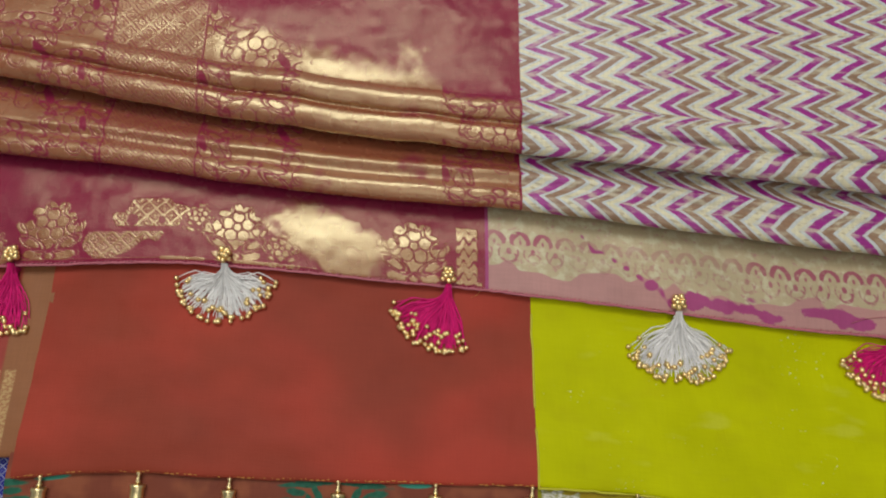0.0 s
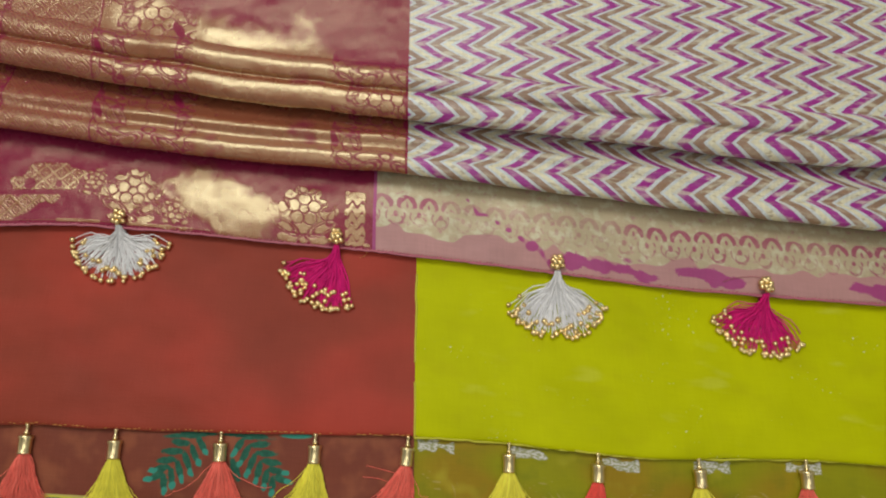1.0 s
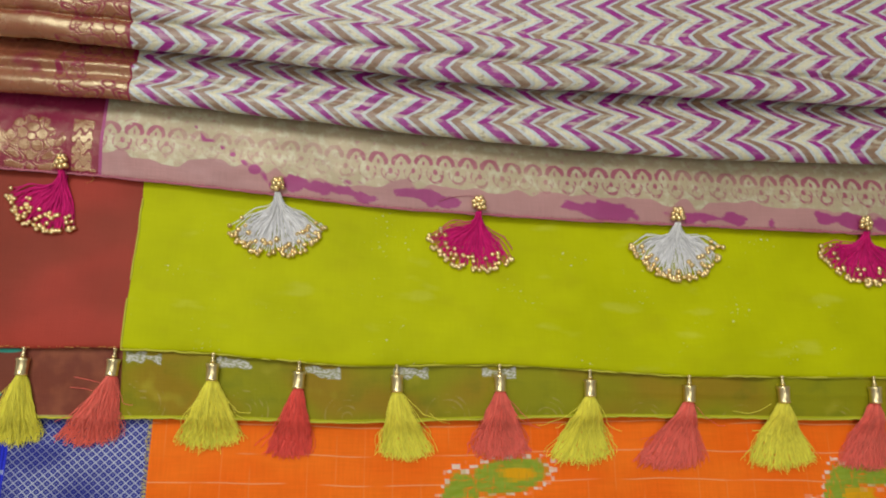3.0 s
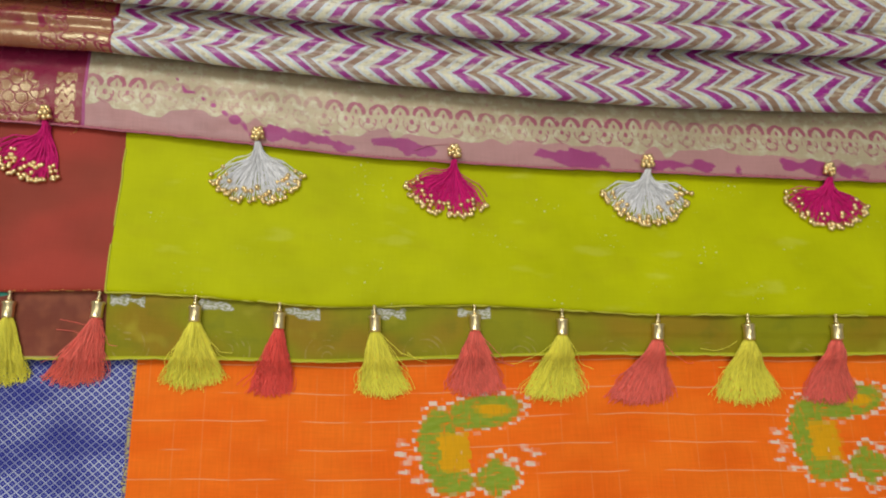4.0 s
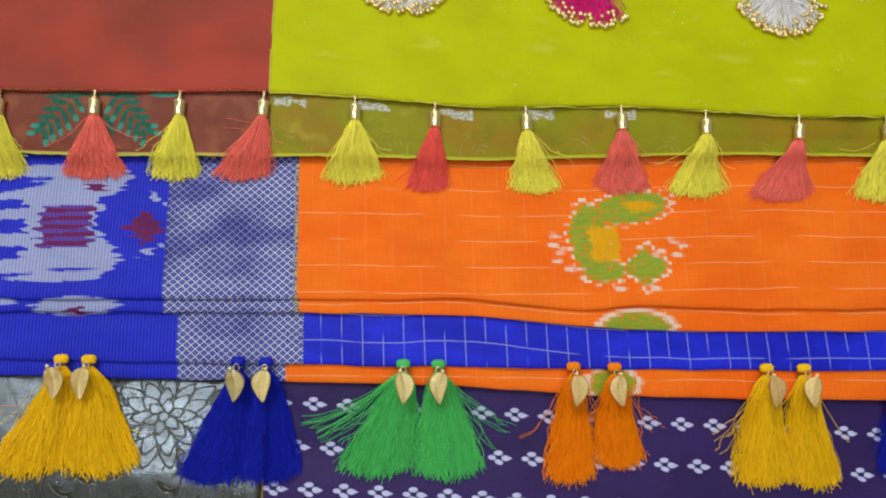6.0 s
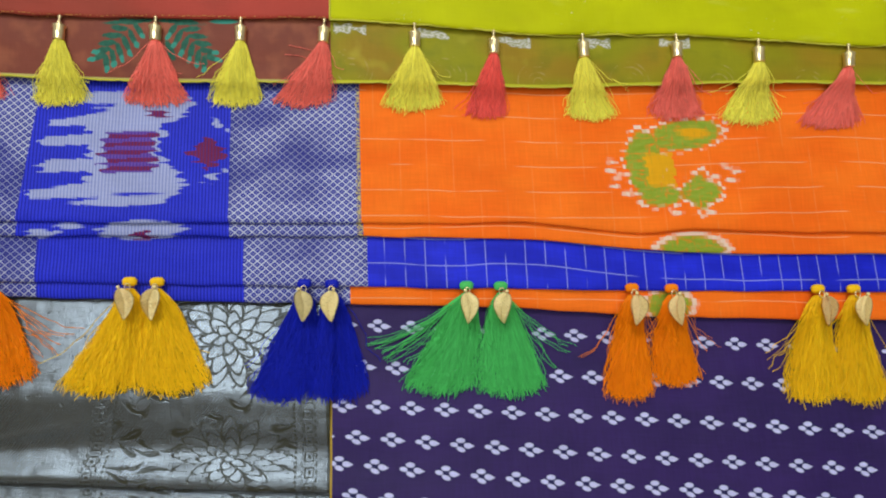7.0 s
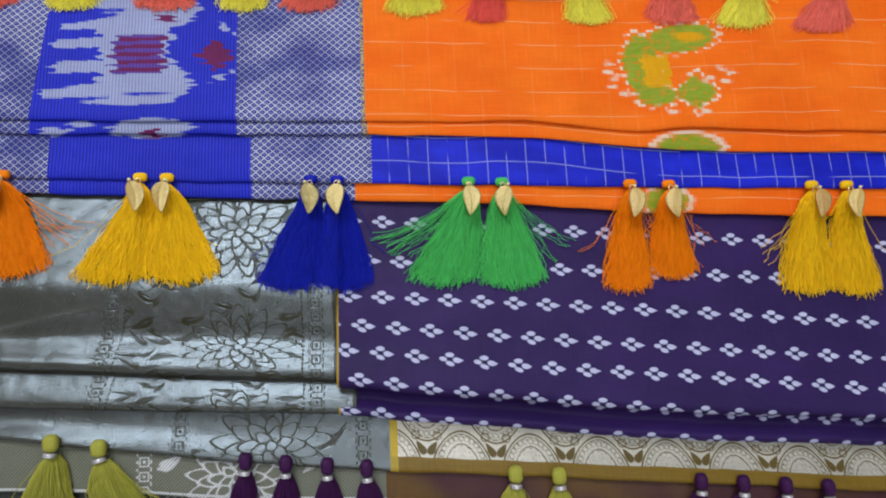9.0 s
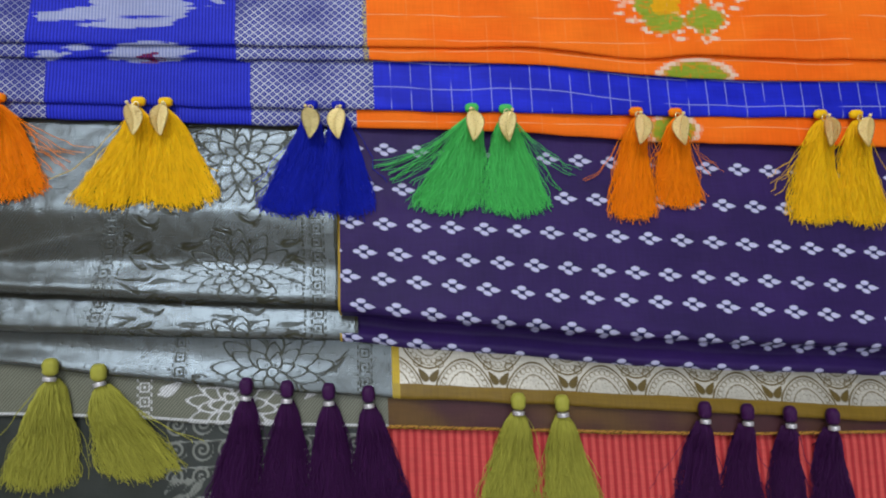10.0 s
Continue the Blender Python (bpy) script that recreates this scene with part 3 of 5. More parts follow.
def pattern_pink(U, V, X, Y):
    u, v = U * 1000, V * 1000
    fl = flower_lines(wrap(u + 34, 72) * 1.0, wrap(v + 10, 56), 30)
    fl = np.minimum(fl, flower_lines(wrap(u + 34 + 36, 72), wrap(v + 38, 56), 26))
    bars = np.abs(wrap(v, 5.0)) + np.where(np.abs(wrap(u + 18, 36)) < 4, 0, 9)
    floral = np.minimum(fl - 0.36, bars - 0.32)
    drops = np.maximum(ellipse(wrap(u + 20, 72), wrap(v + 3, 56), 0, 0, 7, 2.6, 1.0), ellipse(wrap(u - 6, 72), wrap(v - 14, 56), 0, 0, 5.5, 2.2, 1.35))
    floral = np.minimum(floral, -drops)
    lat = diamonds(u + 3, v * 0.95, 11.5)
    plain_gold = 0.5 + 0.5 * vnoise(X, Y * 1.5, 0.03, 5) + 0.4 * vnoise(X, Y, 0.006, 6)
    zone_l = rect(u, 0 * v, -197, -141, -1, 1) > 0
    zone_p = rect(u, 0 * v, -80, 4, -1, 1) > 0
    z = np.where(zone_l, lat, np.where(zone_p, plain_gold, floral))
    z = np.minimum(z, outline(u + 141, 0.5))
    z = np.minimum(z, outline(u + 197, 0.5))
    z = np.minimum(z, 49.6 - u)
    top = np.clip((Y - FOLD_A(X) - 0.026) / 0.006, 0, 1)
    # gold stays only near the fold: the lit zone is painted into the mask
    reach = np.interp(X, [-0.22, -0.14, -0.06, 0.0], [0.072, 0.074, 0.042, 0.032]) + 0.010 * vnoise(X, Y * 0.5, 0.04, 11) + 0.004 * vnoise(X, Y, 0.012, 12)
    magenta_tone = (Y - FOLD_A(X) - reach) / 0.009 + 0.4
    # painted highlight: a ragged gold patch on the otherwise magenta flat
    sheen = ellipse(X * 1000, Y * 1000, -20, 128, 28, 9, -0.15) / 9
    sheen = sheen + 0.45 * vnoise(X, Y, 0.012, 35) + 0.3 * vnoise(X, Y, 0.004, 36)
    magenta_tone = magenta_tone - 1.6 * np.clip(sheen * 1.2, 0, 1)
    magenta_tone = magenta_tone * top - 1.0 * (1 - top)
    faded = np.clip(0.5 * magenta_tone + 0.35 + 0.25 * vnoise(X, Y, 0.005, 15), 0, 1)
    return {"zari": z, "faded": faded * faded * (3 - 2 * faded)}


def flower_fill(u, v, s):
    best = np.full(u.shape, -99.0)
    for i in range(9):
        a = 2 * math.pi * (i + 0.5) / 9
        best = np.maximum(best, circle(u, v, 0.44 * s * math.cos(a), 0.44 * s * math.sin(a), 0.15 * s))
    best = np.maximum(best, circle(u, v, 0, 0, 0.45 * s))
    for side in (-1, 1):
        for cx, cy, a, b, t in ((0.42, -0.42, 0.36, 0.14, 0.5), (0.62, -0.12, 0.25, 0.1, 1.1), (0.25, -0.7, 0.38, 0.13, 0.1)):
            best = np.maximum(best, ellipse(u * side, v, cx * s, cy * s, a * s, b * s, t))
    return best


def pattern_band(U, V, X, Y):
    u, d = X * 1000, (Y - EDGE_1(X)) * 1000
    rough = 0.9 * vnoise(X, Y, 0.004, 7)
    motif = np.full(u.shape, -9.0)
    for cx, cy, s in ((-226, 24, 26), (-117, 24, 25), (-12, 22, 27), (-330, 22, 26), (-258, 12, 14), (-90, 13, 15), (-140, 30, 13)):
        motif = np.maximum(motif, np.minimum(flower_fill(u - cx, d - cy, s) + rough, flower_lines(u - cx, d - cy, s) - 0.36))
    lat = diamonds(u, d, 9.5)
    for cx, cy, a, b, sd in ((-166, 31, 20, 9, 5), (-187, 11, 19, 8, 6)):
        motif = np.maximum(motif, np.minimum(8 - np.abs(u - cx) * 8 / a - np.abs(d - cy) * 0.4 + 7 * vnoise(X, Y, 0.008, sd), np.minimum(lat, b - np.abs(d - cy))))
    # no woven leaf: a streaky gold sheen painted into the zari mask
    leaf = ellipse(u, d, -58, 19, 32, 15, -0.4) + 6 * vnoise(X, Y, 0.014, 8) + 2.5 * vnoise(X, Y, 0.004, 9)
    faded = np.where((leaf > -5) & (motif < 0), np.clip(0.22 - leaf / 6 + 0.55 * np.clip(vnoise(X + 0.8 * Y, Y * 0.4, 0.005, 17), -0.2, 1), 0, 1), 0)
    motif = np.maximum(motif, leaf + 5)
    motif = np.maximum(motif, np.minimum(rect(u, d, 13, 25, 2, 36), np.abs(wrap(d + 2 * np.sin(u), 7)) - 0.9) + rough)
    motif = np.maximum(motif, 1.0 - np.abs(d - 3.0) - 0.8 * (vnoise(X, Y * 0, 0.02, 12) < 0))
    return {"zari": np.minimum(motif, 28.4 - u), "faded": faded}


def pattern_peach(U, V, X, Y):
    u, d = X * 1000, (Y - EDGE_1(X)) * 1000
    upper = d - 15 - 3.0 * vnoise(X, Y, 0.03, 8) - 3.5 * vnoise(X, Y, 0.009, 28)
    p = 14.2
    w = u + 1.2 * vnoise(X, Y, 0.03, 18)
    e = d + 1.0 * vnoise(X, Y, 0.02, 19)
    a, b = wrap(w, p), wrap(w + p / 2, p)
    # arches with a pale drop inside over a row of curled paisleys with a small eye
    arch = np.minimum(ellipse(b, e, 0, 31.5, 6.3, 6.0), e - 27.5 - 0.4 * np.abs(b))
    arch = np.minimum(arch, -drop(b, e, 0, 31.0, 4.6, 3.6, math.pi / 2, 0.5))
    eye = np.maximum(ellipse(a, e, 0.6, 25.0, 1.4, 1.9), ellipse(b, e, 0, 31.0, 0.8, 1.6))
    curl = np.where((e < 24) | (a < 0), 0.35 - np.abs(circle(a, e, 1.2, 21.0, 3.6)), -2)
    curl = np.maximum(curl, np.where(e < 27, 0.35 - np.abs(circle(a, e, 0.4, 24.0, 5.4)), -2))
    line = np.maximum.reduce([arch, eye, curl]) + 0.35 * vnoise(X, Y, 0.0022, 16)
    strong = np.clip(0.62 + vnoise(X, Y * 0.5, 0.035, 14) * 0.7 + (u - 140) / 900, 0.40, 1.0)
    s, q = stepped(X, Y, 0.0016, 0.0009, 0.0012, 12)
    sd = q - EDGE_1(X) * 1000
    ragged = 2.6 * vnoise(s / 1000, q / 1000, 0.011, 21) + 1.2 * vnoise(s / 1000, q / 1000, 0.004, 23)
    # ragged ovals that paint the silk's magenta sheen
    magenta_tone = np.maximum.reduce([ellipse(s, sd, cx, cy, ax, bx, t) for cx, cy, ax, bx, t in (
        (157, 9, 14, 4.0, -0.10), (228, 9.5, 30, 3.2, -0.13), (346, 8, 25, 5.0, -0.12), (424, 5.5, 24, 3.2, -0.04), (196, 6, 13, 2.2, -0.1), (512, 8, 26, 4.2, -0.1), (590, 6, 20, 3.0, -0.1))]) + ragged
    chain = np.maximum.reduce([ellipse(u, d, 92 + 7 * k, 35 - 4.1 * k, 4.6, 1.5 + 0.35 * k, -0.9 + 0.9 * (k % 2)) for k in range(8)]) - 1.3 + 2.4 * vnoise(X, Y, 0.005, 25)
    magenta_tone = np.maximum(magenta_tone, chain)
    zari = np.minimum(upper, 8) - 2.5 * np.clip(vnoise(X, Y, 0.012, 22) - 0.2, 0, 1)
    hem = np.where(u < 31.6, 2.0, -2)
    return {"zari": zari, "line": line, "strong": strong, "magenta_tone": np.maximum(magenta_tone, hem)}


def stepped(X, Y, cell_x, cell_y, jitter, seed):
    """Ikat: edges step thread group by thread group."""
    row = np.floor(Y / cell_y)
    h = np.random.RandomState(seed).rand(4096)
    x = X + (h[(row % 4096).astype(int)] - 0.5) * 2 * jitter
    return (np.floor(x / cell_x) + 0.5) * cell_x * 1000, (row + 0.5) * cell_y * 1000


def pattern_blue(U, V, X, Y):
    x, y = stepped(X, Y, 0.0008, 0.0013, 0.0042, 3)
    white = np.maximum.reduce([rect(x, y, -91, -46, -230, -182), ellipse(x, y, -62, -232, 28, 14), ellipse(x, y, -56, -184, 26, 11, 0.05), ellipse(x, y, -84, -176, 24, 4),
                               rect(x, y, -115, -88, -194.0, -187.5 + 0.1 * (x + 90)), rect(x, y, -121, -88, -206.5, -199.5 + 0.05 * (x + 90)), rect(x, y, -120, -88, -223.5, -215.5),
                               rect(x, y, -126, -86, -240.0, -230.5 + 0.12 * (x + 90)), drop(x, y, -82, -243.5, 21, 2.2, math.pi, 0.4), ellipse(x, y, -11, -196, 7.5, 1.7, -0.8), ellipse(x, y, -14.5, -228.5, 8, 1.9, 0.6)])
    white = np.minimum(white, -ellipse(x, y, -88, -184.5, 10, 1.8))
    white = np.minimum(white, -ellipse(x, y, -45, -209, 5, 9))
    white = np.minimum(white, -ellipse(x, y, -62, -238.5, 15, 1.2))
    low = np.maximum.reduce([ellipse(x, y, -58, -260.5, 25, 5.5), ellipse(x, y, -117, -261, 9, 2.6), ellipse(x, y, -100, -257, 8, 1.8)])
    white = np.where(y < -253, low, white)
    white = np.where(y < -268, -5, white)
    violet = np.maximum(rect(x, y, -83, -52, -225, -198.5), -5 + 0 * x)
    maroon = np.minimum(violet, np.where(y % 5.2 < 3.0, 3, -3))
    maroon = np.maximum(maroon, 12.0 - np.abs(x + 20) - np.abs(y + 213.5) * 1.05)
    maroon = np.maximum(maroon, rect(x, y, -55, -43, -190, -184.5))
    maroon = np.maximum(maroon, rect(x, y, -62, -52, -266, -261))
    maroon = np.where(y < -268, -5, maroon)
    lean = (Y * 1000 + 171) * 0.1
    xm = X * 1000
    shift = np.where(Y < EDGE_3(X) - 0.0005, 8.0, 0.0)
    border = np.maximum(-(xm - (-123 + lean * (shift == 0) + shift * 0.3)), xm - (-6 + shift))
    selvage = xm - (SEAM_3 * 1000 - 2.6) - 1.2 * vnoise(X, Y, 0.002, 9)
    selvage = np.where(Y < EDGE_3(X), -3, selvage)
    return {"white": white * np.where(border > 0, 0, 1) - np.where(border > 0, 4, 0), "maroon": maroon, "violet": violet, "border": border, "selvage": selvage}


def pattern_orange(U, V, X, Y):
    x, y = stepped(X, Y, 0.0026, 0.0026, 0.0015, 5)
    green = np.full(X.shape, -9.0)
    yellow, white = green.copy(), green.copy()
    for c in (268.0, 498.0):
        a = x - c
        arm = np.maximum.reduce([ellipse(a, y, -14, -226, 12, 22), ellipse(a, y, 14, -207, 24, 10, 0.15), ellipse(a, y, -6, -247, 13, 7), ellipse(a, y, 20, -245, 13, 8), ellipse(a, y, 20, -245, 6, 12)])
        hole = np.maximum(ellipse(a, y, 10, -224, 13, 7), ellipse(a, y, 6, -236, 5, 3))
        g = np.minimum(arm, -hole)
        dash = np.maximum.reduce([ellipse(a, y, sx, sy, 3.4, 1.5) for sx, sy in ((-35, -224), (-38, -230), (-32, -234), (-36, -240), (38, -229), (44, -232), (41, -238), (31, -236), (-28, -245), (2, -259), (24, -259))])
        halo = np.minimum(g + 2.0, -g) - np.where((np.floor(x / 5.2) + np.floor(y / 2.6)) % 2 > 0, 1.6, -0.4)
        white = np.maximum(white, np.maximum(np.minimum(halo, 2), dash))
        yel = np.maximum(rect(a, y, -14, 5, -241, -219), ellipse(a, y, 20, -206, 11, 4.0))
        green = np.maximum(green, g)
        yellow = np.maximum(yellow, yel)
        for cy, gx, a0, b0 in ((-283, 12, 21, 10), (-316, -4, 14, 9)):
            g2 = ellipse(a, y, gx, cy, a0, b0)
            green = np.maximum(green, np.where(y < -264, g2, -9))
            white = np.maximum(white, np.where(y < -264, np.minimum(g2 + 2.5, -g2), -9))
    return {"green": green, "yellow": yellow, "white": white}


def drop(u, v, cx, cy, a, b, turn=0.0, point=0.5):
    """A teardrop, its narrow end in the direction of turn."""
    c, s = math.cos(turn), math.sin(turn)
    p, q = (u - cx) * c + (v - cy) * s, -(u - cx) * s + (v - cy) * c
    return (1 - np.sqrt((p / a) ** 2 + (q / (b * np.clip(1 - point * p / a, 0.2, 2))) ** 2)) * min(a, b)


def mum(u, v, s, w=0.32):
    """Outlines of a many-petalled flower, the inner petals lying over the outer ones; also how far inside the flower a place is."""
    line, inside = np.full(u.shape, -9.0), np.full(u.shape, -9.0)
    for r, n, a, b, t0 in ((0.80, 13, 0.27, 0.150, 0.1), (0.58, 11, 0.24, 0.135, 0.35), (0.40, 8, 0.20, 0.125, 0.0), (0.22, 6, 0.16, 0.105, 0.3), (0.0, 1, 0.10, 0.10, 0.0)):
        for i in range(n):
            t = 2 * math.pi * i / n + t0
            d = drop(u, v, r * s * math.cos(t), r * s * math.sin(t), a * s, b * s, t, 0.35)
            line = np.where(d > 0, w - np.abs(d), np.maximum(line, w - np.abs(d)))
            inside = np.maximum(inside, d)
    return line, inside


def foliage(u, v, p, q, seed, count=22):
    """Solid curling leaves and thin stems scattered over a repeat of p by q millimetres."""
    r = np.random.RandomState(seed)
    best = np.full(u.shape, -9.0)
    for _ in range(count):
        x0, y0, t, a, bend = r.uniform(0, p), r.uniform(0, q), r.uniform(-0.9, 0.9) + r.choice([0, math.pi]), r.uniform(4.5, 8.5), r.uniform(-0.06, 0.06)
        pu, pv = wrap(u - x0, p), wrap(v - y0, q)
        pv = pv + bend * pu * pu
        best = np.maximum(best, np.minimum(drop(pu, pv, 0, 0, a, a * 0.27, t, 0.8), -drop(pu, pv, a * 0.1, a * 0.08, a * 0.55, a * 0.08, t)))
        best = np.maximum(best, np.where((np.abs(pu) < a * 1.3) & (np.abs(pv) < a), 0.32 - np.abs(pv * math.cos(t) - pu * math.sin(t) - 0.8 * math.sin(t) - 1.2 * np.sin(pu / 3.5)), -9))
    return best


def silver_lines(u, v, cx, cy, s, pitch, seed):
    """Large flowers down the middle of the band, leaves and stems between them."""
    fl, inside = mum((u - cx) * 0.86, wrap(v - cy, pitch), s)
    return np.where(inside > -0.8, fl, foliage(u, v, 58.0, pitch, seed))


def ladder(u, v):
    """A narrow band of small squares between two broken lines."""
    box = np.maximum(np.abs(u), np.abs(wrap(v, 8.4)))
    best = np.maximum(0.26 - np.abs(box - 2.5), 0.7 - box)
    return np.maximum(best, np.where(np.abs(wrap(v, 4.2)) < 1.3, 0.32 - np.abs(np.abs(u) - 4.0), -2))


def pattern_silver(U, V, X, Y):
    u, v = X * 1000, Y * 1000
    slant = (v + 360) * 0.22
    fold = CREASE_4(X) * 1000
    fig = silver_lines(u, np.where(v < fold, fold + (v - fold) * 1.75, v), -5, -327, 27.0, 74.0, 3)
    lo, hi = -68 + slant * 0.9, 33
    fig = np.where((u > lo) & (u < hi), fig, -2)
    dots = np.maximum(ladder(u - lo + 8, v), ladder(u - 41, v + 3))
    bars = np.where(np.abs(wrap(v, 2.6)) < 0.9, 0.5 - np.minimum(np.abs(u - hi), np.abs(u - lo)), -2)
    fig = np.maximum.reduce([fig, dots, bars])
    return {"zari": np.where(Y < RIDGE_4(X) - 0.002, np.where(u > 62.0, -1, -fig), np.where(u > 51.6, -1, -fig))}


def pattern_silver_band(U, V, X, Y):
    u, v = X * 1000, Y * 1000
    fig = silver_lines(u, v, 13, -456, 29.0, 90.0, 8)
    fig = np.where((u > -34) & (u < 60), fig, -2)
    dots = np.maximum(ladder(u + 41, v), ladder(u - 67, v + 2))
    return {"zari": -np.maximum(fig, dots)}


def pattern_silver_under(U, V, X, Y):
    u, v = X * 1000, Y * 1000
    fig = 0.25 + silver_lines(u, v, -8, -474, 24.0, 80.0, 6)
    fig = np.where(u > -55, fig, -1.0)
    fig = np.maximum(fig, 0.2 + ladder(u + 62, v))
    return {"zari": np.maximum(fig, 0.8 - np.abs((Y - UNDER_4(X)) * 1000 - 1.5))}


def pattern_dark(U, V, X, Y):
    u, v = X * 1000, Y * 1000
    r, th = np.hypot(wrap(u, 15), wrap(v + 5, 15)), np.arctan2(wrap(v + 5, 15), wrap(u, 15))
    coil = np.where(r < 6.8, 0.75 - np.abs(wrap(r - th * 0.55, 3.45)), -1)
    fig = np.where(u > -52, np.where(v > -516, np.maximum(coil, 0.5 - np.abs(wrap(v, 15))), foliage(u, v, 34.0, 30.0, 4)), -1)
    return {"zari": fig}


FLOWER_ROWS = [  # the line that a row follows, its first flower and the gap between flowers, in millimetres
    (lerp_curve((0.05, -0.320), (0.184, -0.331), (0.285, -0.340), (0.327, -0.343), (0.7, -0.375)), 184.0, 20.3),
    (lerp_curve((0.05, -0.345), (0.073, -0.347), (0.191, -0.357), (0.293, -0.3645), (0.7, -0.398)), 73.0, 20.0),
    (lerp_curve((0.05, -0.368), (0.16, -0.377), (0.261, -0.386), (0.366, -0.396), (0.7, -0.428)), 61.0, 20.2),
    (lerp_curve((0.05, -0.385), (0.128, -0.394), (0.209, -0.403), (0.291, -0.411), (0.375, -0.419), (0.7, -0.45)), 69.0, 20.4),
    (lerp_curve((0.05, -0.400), (0.118, -0.409), (0.179, -0.417), (0.261, -0.425), (0.367, -0.437), (0.7, -0.47)), 59.0, 20.6),
    (lerp_curve((0.05, -0.416), (0.127, -0.429), (0.188, -0.437), (0.27, -0.447), (0.354, -0.456), (0.7, -0.477)), 67.0, 20.5),
    (lerp_curve((0.05, -0.435), (0.079, -0.440), (0.119, -0.4475), (0.16, -0.4535), (0.2, -0.4585), (0.38, -0.4745), (0.7, -0.4885)), 79.0, 20.2),
]


def pattern_purple(U, V, X, Y):
    """Rows of small four-petalled flowers, each ringed by a darker thread."""
    f, ring = np.full(X.shape, -9.0), np.full(X.shape, -9.0)
    u = X * 1000
    for line, start, gap in FLOWER_ROWS:
        a = wrap(u - start, gap)
        b = (Y - line(X)) * 1000
        four = np.maximum.reduce([ellipse(a, b, 3.9, -0.2, 2.5, 1.6), ellipse(a, b, -0.4, 2.55, 2.7, 1.4, 0.10), ellipse(a, b, -0.4, -2.55, 2.6, 1.35, -0.22), ellipse(a, b, -4.4, -0.1, 2.3, 1.3)])
        four = np.maximum(four, np.minimum(2.3 - np.abs(a - 6.2), 1.35 - np.abs(b + 0.2) - 0.36 * np.abs(a - 4.6)))
        f = np.maximum(f, four)
        ring = np.maximum(ring, ellipse(a, b, 0.2, 0, 5.6, 3.4))
    return {"flower": f, "ring": ring, "hem": np.where(u < SEAM_4 * 1000 + 0.8, 1.0, -1.0)}


def pattern_scallop(U, V, X, Y):
    u, d = X * 1000, (Y - BAND_4(X)) * 1000
    p = 42.0
    a, b = wrap(u, p), wrap(u + p / 2, p)
    line = np.full(X.shape, -9.0)
    for r, w in ((17.0, 0.55), (15.2, 0.28), (9.5, 0.38)):
        line = np.maximum(line, w - np.abs(drop(a, d, 0, 8.0, r * 0.98, r, math.pi / 2, 0.25)))
        line = np.maximum(line, w - np.abs(drop(b, d, 0, 35.0, r * 0.98, r, -math.pi / 2, 0.25)))
    for x, e in ((a, d - 8.0), (b, 35.0 - d)):
        rr, th = np.hypot(x, e), np.arctan2(e, x)
        line = np.maximum(line, np.where((rr > 9.8) & (rr < 15), 0.32 - np.abs(np.hypot(wrap(th, 0.26) * 12.4, rr - 12.4) - 1.5) - 0.1, -9))
        line = np.maximum(line, np.where(rr < 9.2, 0.18 - np.abs(wrap(rr + 0.8 * np.cos(th * 12), 2.9)), -9))
    for k in (-1, 1):
        line = np.maximum(line, drop(b * k, d, 3.6, 14.5, 4.6, 2.0, 0.95, 0.6))
    line = np.maximum(line, 0.35 - np.abs(circle(np.abs(b), d, 6.5, 21.5, 2.4)))
    return {"zari": -line, "hem": 8.8 - d + 0.4 * vnoise(X, Y, 0.01, 4), "end": 3.0 - np.abs(u - 85) - 0.4}


def pattern_leaf(U, V, X, Y):
    x, y = X * 1000, (Y - LOW_2(X)) * 1000
    leaf = np.full(X.shape, -9.0)
    tip = leaf.copy()
    for cx in (-51.0, -245.0):
        for side in (-1, 1):
            for k in range(6):
                sx, sy = cx + side * (13 + 3.4 * k), -2.5 - 4.1 * k
                for way in (-1, 1):
                    ang = -math.pi / 2 + side * 0.6 + way * (1.15 - 0.1 * k)
                    L = 12.0 - 1.0 * abs(k - 2)
                    leaf = np.maximum(leaf, ellipse(x, y, sx + 0.5 * L * math.cos(ang), sy + 0.5 * L * math.sin(ang), L * 0.55, 2.0, ang))
                    if way * side < 0 or k > 3:
                        tip = np.maximum(tip, ellipse(x, y, sx + L * math.cos(ang), sy + L * math.sin(ang), 2.3, 1.6, ang) + 0.6 * vnoise(X, Y, 0.002, 3))
            leaf = np.maximum(leaf, ellipse(x, y, cx + side * 15, -1.6, 17, 1.6, -side * 0.08))
        leaf = np.maximum(leaf, ellipse(x, y, cx + 9, -20, 2.4, 7, 0.35))
        tip = np.maximum(tip, ellipse(x, y, cx + 42, -1.0, 9, 1.6))
    leaf = leaf - 0.6 * np.clip(vnoise(X, Y, 0.0015, 13), 0, 1)
    hem = 1.6 - (Y - UNDER_2(X)) * 1000
    return {"leaf": leaf, "tip": tip, "hem": hem}


